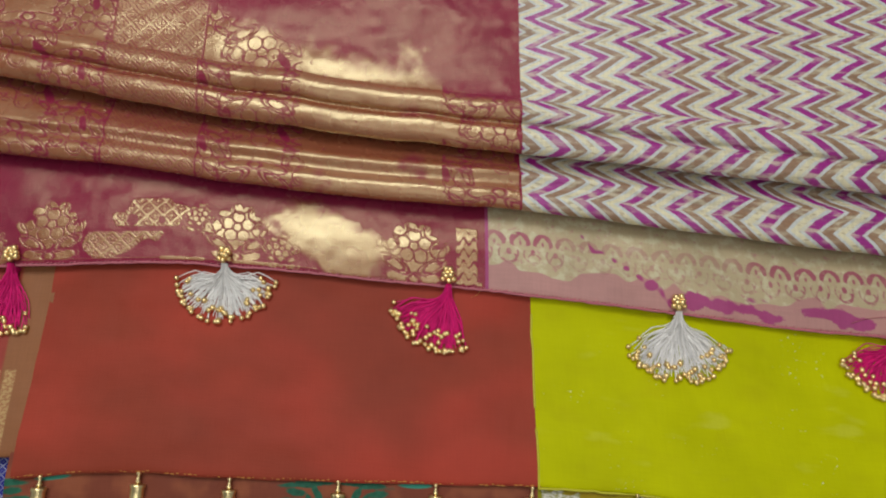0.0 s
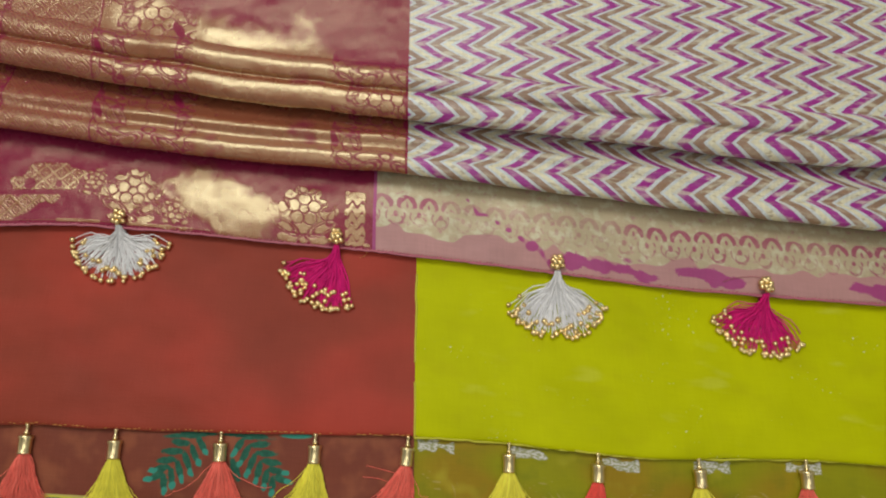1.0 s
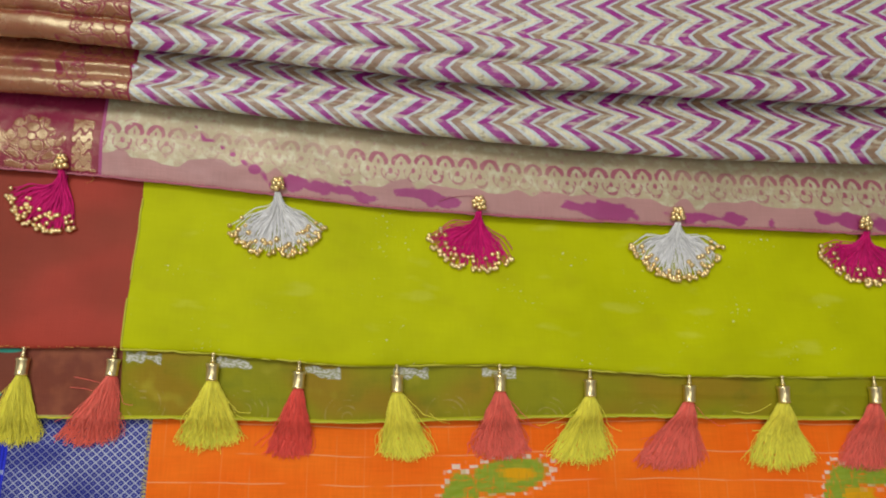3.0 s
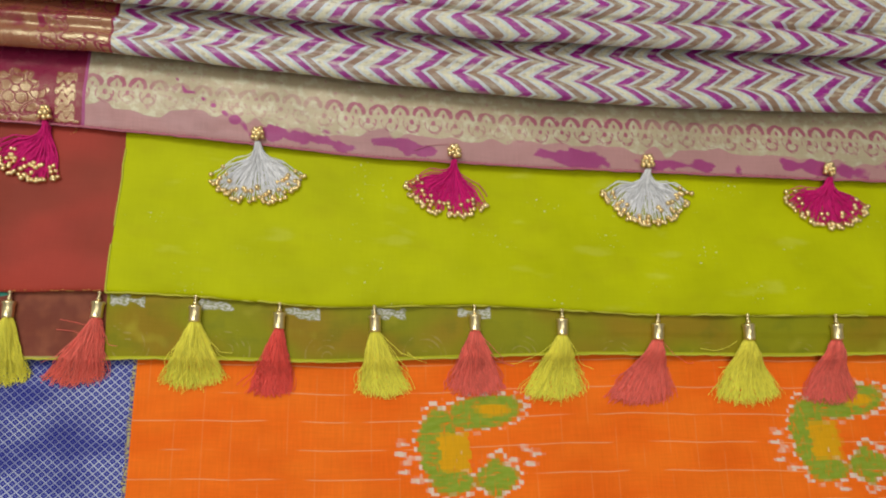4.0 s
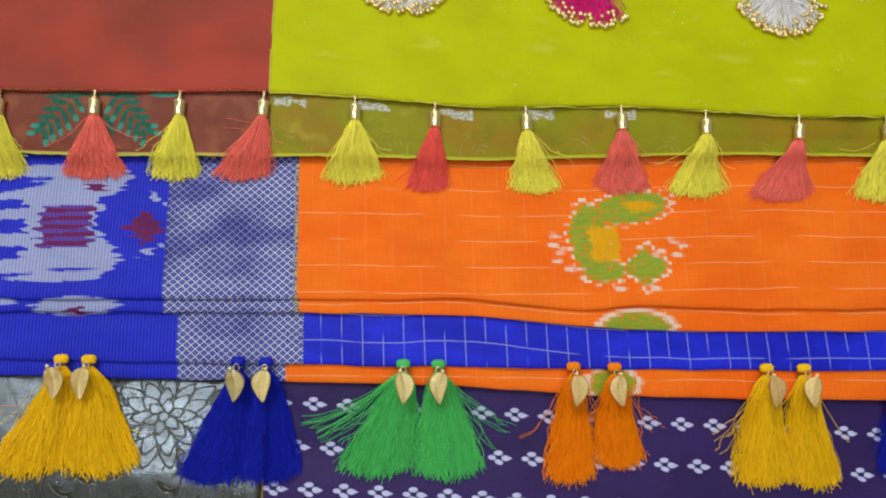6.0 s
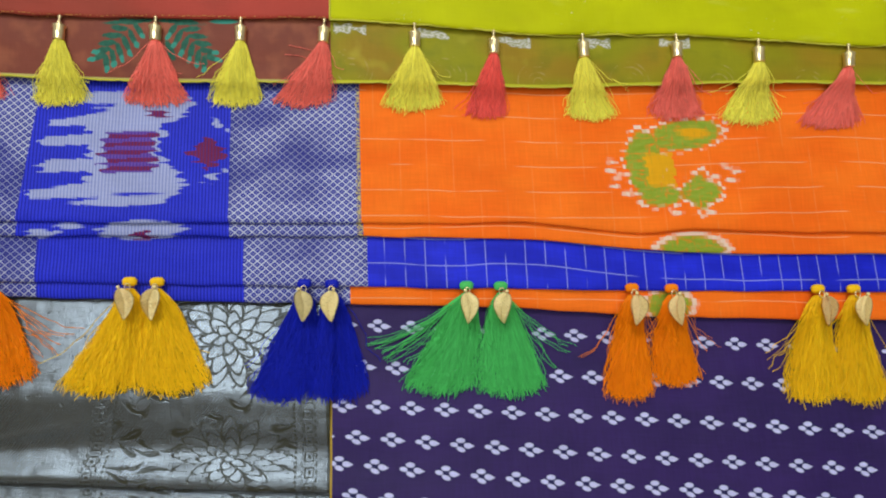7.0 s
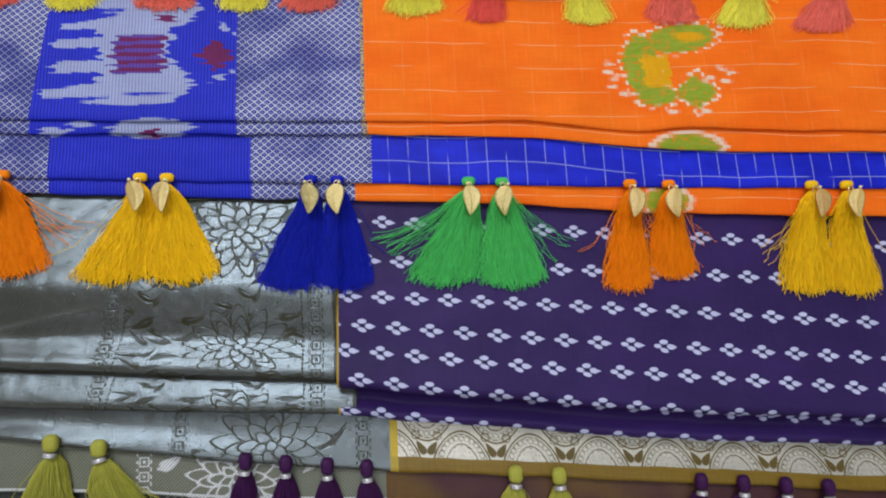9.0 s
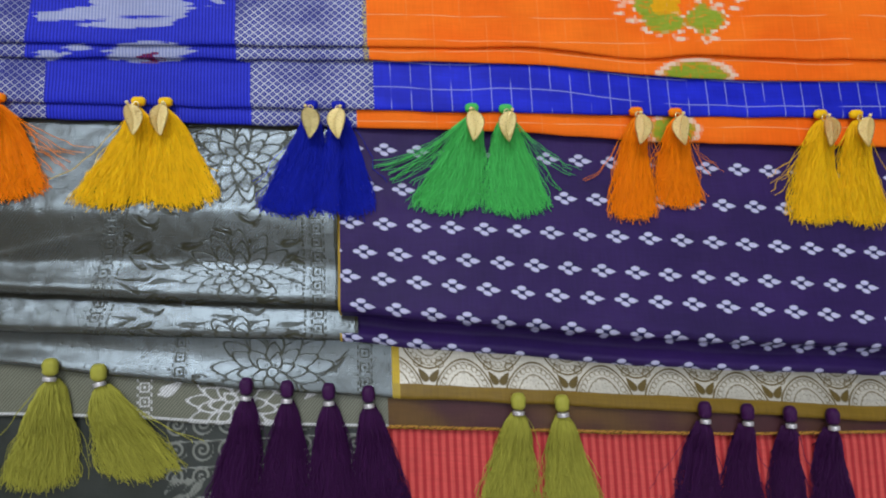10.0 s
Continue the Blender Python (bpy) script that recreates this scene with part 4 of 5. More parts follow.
def pattern_olive(U, V, X, Y):
    x, y = X * 1000, (Y - LOW_2(X)) * 1000
    p = 59.0
    motif = np.full(X.shape, -9.0)
    for r in (13.0, 10.0, 6.5, 3.0):
        motif = np.maximum(motif, 0.55 - np.abs(circle(wrap(x - 188, p), y, 0, -30, r)))
    motif = motif - 0.45 * (1 + vnoise(X, Y, 0.004, 3))
    silver = rect(wrap(x - 68, 52.0), y + 1.4 * vnoise(X, Y, 0.005, 6), -9, 12, -7.5, -1.5) - np.clip(vnoise(X, Y, 0.004, 8) * 3, 0, 2)
    silver = np.minimum(silver, 300 - x)
    hem = 1.5 - (Y - UNDER_2(X)) * 1000
    return {"motif": motif, "silver": silver, "hem": hem}


P_PINK, P_BAND, P_PEACH, P_BLUE, P_ORANGE, P_SILVER, P_PURPLE = pattern_pink, pattern_band, pattern_peach, pattern_blue, pattern_orange, pattern_silver, pattern_purple
P_SBAND, P_SCALLOP, P_SUNDER, P_DARK, P_LEAF, P_OLIVE = pattern_silver_band, pattern_scallop, pattern_silver_under, pattern_dark, pattern_leaf, pattern_olive


def pattern_plum(U, V, X, Y):
    return {"hem": 2.2 - (Y - UNDER_4(X)) * 1000}



# ---- the room and the table ----
def box(bm, x0, x1, y0, y1, z0, z1, bevel=0.0):
    r = bmesh.ops.create_cube(bm, size=1.0, matrix=Matrix.Translation(((x0 + x1) / 2, (y0 + y1) / 2, (z0 + z1) / 2)) @ Matrix.Diagonal((x1 - x0, y1 - y0, z1 - z0, 1)))
    if bevel:
        edges = list({e for v in r["verts"] for e in v.link_edges})
        bmesh.ops.bevel(bm, geom=edges, offset=bevel, segments=2, affect="EDGES")


def slab(name, material, dims, parent=None, kind="", label="", bevel=0.0):
    bm = bmesh.new()
    box(bm, *dims, bevel=bevel)
    ob = part(name, bm, material, parent, label, smooth=False)
    if kind:
        tagged(ob, kind=kind)
    return ob


# unseen shell, added to close the place for bounced light and reflections
RX0, RX1, RY0, RY1 = -2.0, 2.3, -2.3, 2.0
slab("floor", M_FLOOR, (RX0, RX1, RY0, RY1, FLOOR_Z - 0.1, FLOOR_Z), kind="structure", label="plain grey floor")
slab("ceiling", M_WALL, (RX0, RX1, RY0, RY1, CEIL_Z, CEIL_Z + 0.1), kind="structure", label="plain white ceiling")
slab("wall_north", M_WALL, (RX0, RX1, RY1, RY1 + 0.1, FLOOR_Z, CEIL_Z), kind="structure", label="plain pale wall")
slab("wall_south", M_WALL, (RX0, RX1, RY0 - 0.1, RY0, FLOOR_Z, CEIL_Z), kind="structure", label="plain pale wall")
slab("wall_west", M_WALL, (RX0 - 0.1, RX0, RY0, RY1, FLOOR_Z, CEIL_Z), kind="structure", label="plain pale wall")
slab("wall_east", M_WALL, (RX1, RX1 + 0.1, RY0, RY1, FLOOR_Z, CEIL_Z), kind="structure", label="plain pale wall")
table = thing("display_table", "plain wooden table under the folded sarees", "table")
slab("tabletop", M_TABLE, (-0.55, 0.85, -0.85, 0.5, TABLE_Z - 0.03, TABLE_Z), table, bevel=0.004)
for lx in (-0.5, 0.75):
    for ly in (-0.8, 0.4):
        slab("leg", M_TABLE, (lx, lx + 0.05, ly, ly + 0.05, FLOOR_Z, TABLE_Z - 0.03), table, bevel=0.003)

# ---- the sarees, the uppermost first ----
saree_pink = thing("saree", "magenta and gold brocade silk saree with zigzag-striped body, folded", "saree", "folded sarees")
saree_red = thing("saree", "brick red and lime yellow silk saree with gold-capped tassels, folded", "saree", "folded sarees")
saree_blue = thing("saree", "orange and royal blue ikat saree with leaf-charm tassels, folded", "saree", "folded sarees")
saree_purple = thing("saree", "purple silk saree with small flowers and silver brocade end, folded", "saree", "folded sarees")
saree_coral = thing("saree", "coral ribbed saree with dark silver brocade end, folded", "saree", "folded sarees")



def pair_of_sheets(left, right, seam, knots, step_l, step_r, parent, ripple, seed, names, labels, pats=(None, None), x0=None, swell=0.0, fine=None, coarse=(1, 1)):
    sheet(names[0], parent, left, LEFT if x0 is None else x0, seam, knots, step_l, labels[0], ripple, seed, pats[0], swell, fine, coarse)
    sheet(names[1], parent, right, seam, RIGHT, knots, step_r, labels[1], ripple, seed, pats[1], swell, fine, coarse)


# pink and gold: the upper cloth with its rolled fold, the second fold, the flat band that carries the beaded tassels
top_knots = [(0.36, -0.02), (0.30, 0.002), (off(FOLD_A, 0.1), 0.003), (off(FOLD_A, 0.055), 0.004), (off(FOLD_A, 0.0345), 0.0055), (off(FOLD_A, 0.0325), 0.0085), (off(FOLD_A, 0.0265), 0.0115), (off(FOLD_A, 0.0190), 0.0095), (off(FOLD_A, 0.0175), 0.0062), (off(FOLD_A, 0.0160), 0.0068),
             (off(FOLD_A, 0.012), 0.0100), (off(FOLD_A, 0.004), 0.0090), (off(FOLD_A, 0.0), 0.0045), (off(FOLD_A, 0.003), -0.001), (off(FOLD_A, 0.014), -0.002)]
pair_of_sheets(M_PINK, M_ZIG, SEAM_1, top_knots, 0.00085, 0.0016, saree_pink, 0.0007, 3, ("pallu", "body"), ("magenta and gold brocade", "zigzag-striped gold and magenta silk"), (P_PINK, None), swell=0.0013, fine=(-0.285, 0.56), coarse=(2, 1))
mid_knots = [(off(FOLD_A, 0.02), -0.0072), (off(FOLD_A, 0.004), -0.0070), (off(FOLD_A, -0.005), -0.0042), (off(FOLD_B, 0.022), 0.0028), (off(FOLD_B, 0.0155), 0.0008), (off(FOLD_B, 0.0085), 0.0040),
             (off(FOLD_B, 0.002), 0.0026), (off(FOLD_B, 0.0), -0.001), (off(FOLD_B, 0.003), -0.0055), (off(FOLD_B, 0.014), -0.0065)]
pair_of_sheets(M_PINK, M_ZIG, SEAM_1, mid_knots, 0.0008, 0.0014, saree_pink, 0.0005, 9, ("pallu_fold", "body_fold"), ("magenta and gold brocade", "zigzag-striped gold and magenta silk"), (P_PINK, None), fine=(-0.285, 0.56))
band_knots = [(off(FOLD_B, 0.03), -0.0135), (off(FOLD_B, 0.008), -0.0130), (off(FOLD_B, -0.006), -0.0115), (mix_of(FOLD_B, EDGE_1, 0.55), -0.0085), (off(EDGE_1, 0.004), -0.009), (off(EDGE_1, 0.0005), -0.0097), (off(EDGE_1, 0.0003), -0.0108), (off(EDGE_1, 0.004), -0.0116)]
pair_of_sheets(M_PINK, M_PEACH, SEAM_B, band_knots, 0.0007, 0.0008, saree_pink, 0.0006, 15, ("pallu_border", "body_border"), ("magenta silk with gold flowers", "peach and pale gold border with paisleys"), (P_BAND, P_PEACH), swell=0.0009, fine=(-0.285, 0.57))

# red and lime yellow
panel_2 = [(off(EDGE_1, 0.07), -0.019), (off(EDGE_1, 0.01), -0.0145), (off(EDGE_1, -0.02), -0.0125), (mix_of(EDGE_1, LOW_2, 0.6), -0.005), (off(LOW_2, 0.02), 0.0005), (off(LOW_2, 0.004), 0.0025), (off(LOW_2, 0.0003), 0.002),
           (off(LOW_2, 0.0003), 0.0006), (off(LOW_2, 0.004), 0.0), (off(LOW_2, 0.02), -0.001)]
pair_of_sheets(M_RED, M_YEL, SEAM_2, panel_2, 0.002, 0.002, saree_red, 0.0007, 21, ("pallu", "body"), ("brick red silk with stitched hem", "lime yellow silk"), x0=-0.2235)
under_2 = [(off(LOW_2, 0.03), -0.0075), (off(LOW_2, 0.008), -0.0018), (off(LOW_2, -0.01), -0.001), (off(UNDER_2, 0.01), -0.002), (off(UNDER_2, 0.002), -0.0025), (off(UNDER_2, 0.0), -0.0032), (off(UNDER_2, 0.0005), -0.0042), (off(UNDER_2, 0.006), -0.0046)]
pair_of_sheets(M_BROWN, M_OLIVE, SEAM_2, under_2, 0.0008, 0.0008, saree_red, 0.0005, 27, ("pallu_border", "body_border"), ("brown silk with embroidered green leaves", "sheer olive border with faint gold motifs"), (P_LEAF, P_OLIVE), x0=-0.228, fine=(-0.2, 0.58))
sheet("side_border", saree_red, M_REDEDGE, LEFT, -0.2215, [(off(EDGE_1, 0.05), -0.02), (off(EDGE_1, 0.01), -0.0165), (off(LOW_2, 0.06), -0.008), (off(LOW_2, 0.014), -0.0025), (off(LOW_2, 0.011), -0.0035), (off(LOW_2, 0.016), -0.005)], 0.002, "red and gold striped edge", 0.0005, 30)

# blue and orange ikat
panel_3 = [(off(UNDER_2, 0.05), -0.013), (off(UNDER_2, 0.0), -0.0085), (mix_of(UNDER_2, CREASE_3, 0.5), -0.0045), (off(CREASE_3, 0.012), -0.0015), (off(CREASE_3, 0.003), -0.0004), (off(CREASE_3, 0.0003), -0.0010), (off(CREASE_3, 0.0005), -0.0022), (off(CREASE_3, 0.006), -0.0028)]
pair_of_sheets(M_BLUE, M_ORANGE, SEAM_3, panel_3, 0.00095, 0.00105, saree_blue, 0.0006, 33, ("pallu", "body"), ("royal blue ikat with silver lattice", "orange checked cotton silk with green ikat flower"), (P_BLUE, P_ORANGE), fine=(-0.2, 0.56))
fold_3 = [(off(CREASE_3, 0.012), -0.0042), (off(CREASE_3, 0.003), -0.0036), (off(EDGE_3, 0.003), -0.0028), (off(EDGE_3, 0.0003), -0.0034), (off(EDGE_3, 0.0005), -0.0046), (off(EDGE_3, 0.006), -0.0052)]
pair_of_sheets(M_BLUE, M_ORANGE, SEAM_3 + 0.001, fold_3, 0.0009, 0.0009, saree_blue, 0.0004, 39, ("pallu_fold", "body_fold"), ("royal blue ikat fold", "orange checked fold"), (P_BLUE, P_ORANGE), fine=(-0.2, 0.52))
band_3 = [(off(EDGE_3, 0.012), -0.0066), (off(EDGE_3, 0.002), -0.0060), (mix_of(EDGE_3, BAND_3, 0.6), -0.0045), (off(BAND_3, 0.002), -0.0042), (off(BAND_3, 0.0002), -0.005), (off(BAND_3, 0.0004), -0.0062), (off(BAND_3, 0.006), -0.0068)]
pair_of_sheets(M_BLUE, M_CHECK, SEAM_3 + 0.003, band_3, 0.0009, 0.0012, saree_blue, 0.0005, 45, ("pallu_border", "body_border"), ("royal blue ikat with silver lattice", "royal blue border with fine white checks"), (P_BLUE, None), fine=(-0.2, 0.5))
strip_3 = [(off(BAND_3, 0.012), -0.0082), (off(BAND_3, 0.0), -0.0072), (off(STRIP_3, 0.004), -0.0068), (off(STRIP_3, 0.0003), -0.0078), (off(STRIP_3, 0.0006), -0.0095), (off(STRIP_3, 0.006), -0.0102)]
pair_of_sheets(M_BLUE, M_ORANGE, SEAM_3 - 0.008, strip_3, 0.0012, 0.0009, saree_blue, 0.0004, 51, ("pallu_underside", "body_underside"), ("blue edge", "orange checked edge"), (P_BLUE, P_ORANGE), fine=(-0.2, 0.5))

# purple with the silver brocade end
silver_4 = [(off(STRIP_3, 0.05), -0.018), (off(STRIP_3, 0.004), -0.0125), (off(CREASE_4, 0.036), 0.0018), (off(CREASE_4, 0.029), 0.0032), (off(CREASE_4, 0.024), 0.0030), (off(CREASE_4, 0.012), 0.0002), (off(CREASE_4, 0.003), -0.0030), (off(CREASE_4, -0.001), -0.0030),
            (mix_of(CREASE_4, RIDGE_4, 0.45), 0.0002), (off(RIDGE_4, 0.005), 0.0029), (off(RIDGE_4, 0.002), 0.0022), (off(RIDGE_4, 0.0), -0.0005), (off(RIDGE_4, 0.002), -0.0035), (off(RIDGE_4, 0.011), -0.005)]


def diagonal_crease(X, Y):
    """A pinched tuck that runs slantwise over the plain end of the silver brocade and dies out towards the flowers."""
    d = -(Y + 0.379 - (X + 0.134) * 0.18)
    rise = 1 / (1 + np.exp(np.clip(-d / 0.0011, -30, 30)))
    return 0.0026 * rise * np.exp(-np.maximum(d, 0) / 0.008) * np.clip((-0.07 - X) / 0.05, 0, 1)


sheet("pallu", saree_purple, M_SILVER, LEFT, SEAM_4, silver_4, 0.00060, "grey silver brocade", 0.0006, 57, P_SILVER, fine=(-0.18, 0.1), relief=diagonal_crease)
silver_4b = [(off(RIDGE_4, 0.015), -0.0065), (off(RIDGE_4, 0.003), -0.0058), (off(RIDGE_4, -0.003), -0.0042), (off(EDGE_4, 0.0045), -0.0002), (off(EDGE_4, 0.0015), -0.0010), (off(EDGE_4, 0.0), -0.0032), (off(EDGE_4, 0.003), -0.0058), (off(EDGE_4, 0.012), -0.0068)]
sheet("pallu_fold", saree_purple, M_SILVER, LEFT, SEAM_4 + 0.0105, silver_4b, 0.00060, "grey silver brocade", 0.0005, 60, P_SILVER, fine=(-0.18, 0.1))
purple_4 = [(off(STRIP_3, 0.05), -0.018), (off(STRIP_3, 0.004), -0.0125), (off(STRIP_3, -0.04), -0.007), (off(EDGE_4, 0.075), -0.002), (off(EDGE_4, 0.04), 0.003), (off(EDGE_4, 0.022), 0.0078), (off(EDGE_4, 0.0175), 0.0055), (off(EDGE_4, 0.0155), -0.0030), (off(EDGE_4, 0.0105), -0.0060), (off(EDGE_4, 0.004), 0.0004), (off(EDGE_4, 0.0), -0.0022), (off(EDGE_4, 0.003), -0.0052), (off(EDGE_4, 0.012), -0.0068)]
sheet("body", saree_purple, M_PURPLE, SEAM_4, RIGHT, purple_4, 0.0008, "deep purple silk with woven white flowers", 0.0006, 57, P_PURPLE, fine=(0.0, 0.43))
band_4 = [(off(EDGE_4, 0.02), -0.0088), (off(EDGE_4, 0.006), -0.0088), (mix_of(EDGE_4, BAND_4, 0.35), -0.0086), (off(BAND_4, 0.0025), -0.0042), (off(BAND_4, 0.0003), -0.0052), (off(BAND_4, 0.0005), -0.0074), (off(BAND_4, 0.006), -0.008)]
pair_of_sheets(M_SILVER, M_SBAND, 0.083, band_4, 0.00062, 0.00062, saree_purple, 0.0004, 66, ("pallu_border", "body_border"), ("silver brocade with dark leaves", "silver scalloped border with olive hem"), (P_SBAND, P_SCALLOP), fine=(-0.17, 0.42))
under_4 = [(off(BAND_4, 0.02), -0.0098), (off(BAND_4, 0.004), -0.009), (off(UNDER_4, 0.006), -0.0085), (off(UNDER_4, 0.001), -0.0088), (off(UNDER_4, 0.0), -0.0096), (off(UNDER_4, 0.0008), -0.0108), (off(UNDER_4, 0.008), -0.0114)]
pair_of_sheets(M_SUNDER, M_PLUM, 0.08, under_4, 0.0007, 0.0012, saree_purple, 0.0004, 72, ("pallu_underside", "body_underside"), ("dull silver brocade underside", "plum brown silk with stitched hem"), (P_SUNDER, pattern_plum), fine=(-0.17, 0.42))

# coral with the dark brocade end
panel_5 = [(off(UNDER_4, 0.06), -0.02), (off(UNDER_4, 0.004), -0.0135), (off(UNDER_4, -0.05), -0.0115), (-0.66, -0.012), (-0.74, -0.02), (-0.742, -0.03), (-0.742, TABLE_Z + 0.001)]
pair_of_sheets(M_DARK, M_CORAL, 0.062, panel_5, 0.0011, 0.0018, saree_coral, 0.0005, 78, ("pallu", "body"), ("dark silver brocade", "coral red ribbed silk"), (P_DARK, None), fine=(-0.17, 0.42), coarse=(1, 4))


# the folded thickness of each saree, which rests on the table
def folded(parent, top_curve, low_curve, z_top, z_low, material):
    xs = np.linspace(LEFT + 0.02, RIGHT - 0.02, 60)
    rows = [(top_curve(xs), TABLE_Z), (top_curve(xs), z_top - 0.002), (top_curve(xs) - 0.002, z_top), (low_curve(xs) + 0.002, z_low), (low_curve(xs), z_low - 0.002), (low_curve(xs), TABLE_Z)]
    X = np.stack([xs for _ in rows], 1)
    Y = np.stack([r[0] for r in rows], 1)
    Z = np.stack([np.full_like(xs, r[1]) for r in rows], 1)
    part_mesh("inner_fold", grid_mesh("inner_fold", X, Y, Z), material, parent, "inner folds of the cloth")


folded(saree_pink, lambda x: 0.34 + 0 * x, off(FOLD_B, 0.02), -0.024, -0.02, M_UNDER)
folded(saree_red, off(FOLD_B, 0.015), off(LOW_2, 0.05), -0.03, -0.024, M_UNDER)
folded(saree_blue, off(LOW_2, 0.03), off(CREASE_3, 0.02), -0.022, -0.014, M_UNDER)
folded(saree_purple, off(CREASE_3, 0.015), off(EDGE_4, 0.03), -0.028, -0.016, M_UNDER)
folded(saree_coral, off(EDGE_4, 0.02), lambda x: -0.735 + 0 * x, -0.028, -0.023, M_UNDER)

# ---- tassels, hems and stitches ----
rng = np.random.RandomState(5)


def tubes(name, paths, radius, sides=3, taper=0.6):
    """One mesh of many thin strands; paths is an array (strand, point, 3)."""
    P = np.asarray(paths, float)
    n, k, _ = P.shape
    T = np.gradient(P, axis=1)
    T /= np.maximum(np.linalg.norm(T, axis=2, keepdims=True), 1e-9)
    up = np.array([0.0, 0.0, 1.0])
    S = np.cross(T, up)
    S /= np.maximum(np.linalg.norm(S, axis=2, keepdims=True), 1e-6)
    N = np.cross(S, T)
    rad = np.broadcast_to(np.asarray(radius, float).reshape(-1, 1, 1), (n, 1, 1)) * np.linspace(1, taper, k).reshape(1, k, 1)
    rings = [P + rad * (math.cos(a) * S + math.sin(a) * N) for a in (2 * math.pi * (i + 0.25) / sides for i in range(sides))]
    V = np.stack(rings, 2).reshape(-1, 3)
    idx = np.arange(n * k * sides).reshape(n, k, sides)
    nxt = np.roll(idx, -1, axis=2)
    F = np.stack([idx[:, :-1], nxt[:, :-1], nxt[:, 1:], idx[:, 1:]], -1).reshape(-1, 4)
    me = bpy.data.meshes.new(name)
    me.vertices.add(len(V))
    me.vertices.foreach_set("co", V.ravel())
    me.loops.add(F.size)
    me.loops.foreach_set("vertex_index", F.ravel().astype(np.int32))
    me.polygons.add(len(F))
    me.polygons.foreach_set("loop_start", np.arange(0, F.size, 4, dtype=np.int32))
    me.update(calc_edges=True)
    return me


def settle(x, y, lift):
    """Heights of strands that lie on the cloths beneath them, eased along their length."""
    z = height_at(x, y)
    for _ in range(3):
        e = np.concatenate([z[:, :1], z, z[:, -1:]], 1)
        z = np.maximum(z, (e[:, :-2] + e[:, 1:-1] + e[:, 2:]) / 3)
    return z + lift


def skirt(name, parent, material, x, y, length, head, foot, skew, count, r, thick, wave, label="", stray=0.05, k=11, lift=0.0, curve=0.0, flare=0.62, packed=80, side=0):
    """The thread skirt of a tassel: a bed of packed strands and many loose ones that fan out and lie on the cloth."""
    foot = foot * 1.02
    s = np.linspace(0, 1, k)[None, :]
    a = rng.uniform(-1, 1, (count, 1))
    layer = rng.rand(count, 1)
    ln = length * (1 + rng.normal(0, 0.035, (count, 1))) * (1 - 0.04 * a * a)
    wild = (rng.rand(count, 1) < stray) * np.clip(rng.normal(0, 1, (count, 1)), -1.5, 1.5)
    if side:
        wild = side * np.abs(wild) * 1.25
    open_ = s ** flare
    sway = rng.normal(0, 0.0022, (count, 1))
    ph, fr = rng.uniform(0, 6.28, (count, 1)), rng.uniform(4, 11, (count, 1))
    X = x + a * (head + (foot - head) * open_) + skew * s ** 1.25 + curve * np.sin(s * 3.1) + wild * 0.8 * foot * s ** 1.2 * (1.35 - 0.5 * s) + sway * s * np.sin(2.2 + 3.0 * s) + wave * s ** 0.7 * np.sin(ph + fr * s) + wave * 0.7 * s * np.sin(2 * ph + 2.3 * fr * s)
    Y = y - ln * s + np.abs(wild) * 0.014 * s ** 2 + 0.14 * np.abs(a) ** 2 * foot * s
    dome = np.sqrt(np.maximum(1 - a * a, 0.03))
    rise = np.interp(s[0], [0, 0.12, 0.35, 0.75, 1], [0.8, 1.0, 0.9, 0.6, 0.3])[None, :]
    Z = settle(X, Y, r * 0.8) + thick * dome * rise * (0.52 + 0.48 * layer) + lift * (1 - s) ** 2
    # the packed bed beneath them
    ca = np.linspace(-0.95, 0.95, packed)[:, None] + rng.normal(0, 0.012, (packed, 1))
    cl = length * rng.uniform(0.90, 0.99, (packed, 1)) * (1 - 0.05 * ca * ca)
    cX = x + ca * (head + (foot - head) * 0.97 * open_) + skew * s ** 1.25 + curve * np.sin(s * 3.1) + 0.5 * wave * s * np.sin(rng.uniform(0, 6.28, (packed, 1)) + 5 * s)
    cY = y - cl * s + 0.14 * ca ** 2 * foot * s
    cZ = settle(cX, cY, 0.0003) + thick * np.sqrt(np.maximum(1 - ca ** 2, 0.02)) * rise * rng.uniform(0.62, 0.80, (packed, 1)) + lift * (1 - s) ** 2
    paths = np.concatenate([np.stack([X, Y, Z], -1), np.stack([cX, cY, cZ], -1)])
    radii = np.concatenate([r * rng.uniform(0.75, 1.2, count), np.full(packed, 1.5 * foot / packed)])
    me = tubes(name, paths, radii, taper=0.8)
    return part_mesh(name, me, material, parent, label)


def lathe(profile, seg=20):
    bm = bmesh.new()
    rows = []
    for rad, h in profile:
        rows.append([bm.verts.new((rad * math.cos(2 * math.pi * i / seg), rad * math.sin(2 * math.pi * i / seg), h)) for i in range(seg)])
    for p, q in zip(rows, rows[1:]):
        for i in range(seg):
            bm.faces.new((p[i], p[(i + 1) % seg], q[(i + 1) % seg], q[i]))
    bm.faces.new(rows[0][::-1])
    bm.faces.new(rows[-1])
    return bm


def shared(name, bm, material):
    me = bpy.data.meshes.new(name)
    bm.to_mesh(me)
    bm.free()
    me.materials.append(material)
    me.polygons.foreach_set("use_smooth", np.ones(len(me.polygons), bool))
    return me


def put(name, me, parent, m, label=""):
    ob = new(name, me)
    ob.parent = parent
    ob.matrix_basis = m
    if label:
        tagged(ob, label)
    return ob


bm = bmesh.new()
bmesh.ops.create_icosphere(bm, subdivisions=2, radius=1.0)
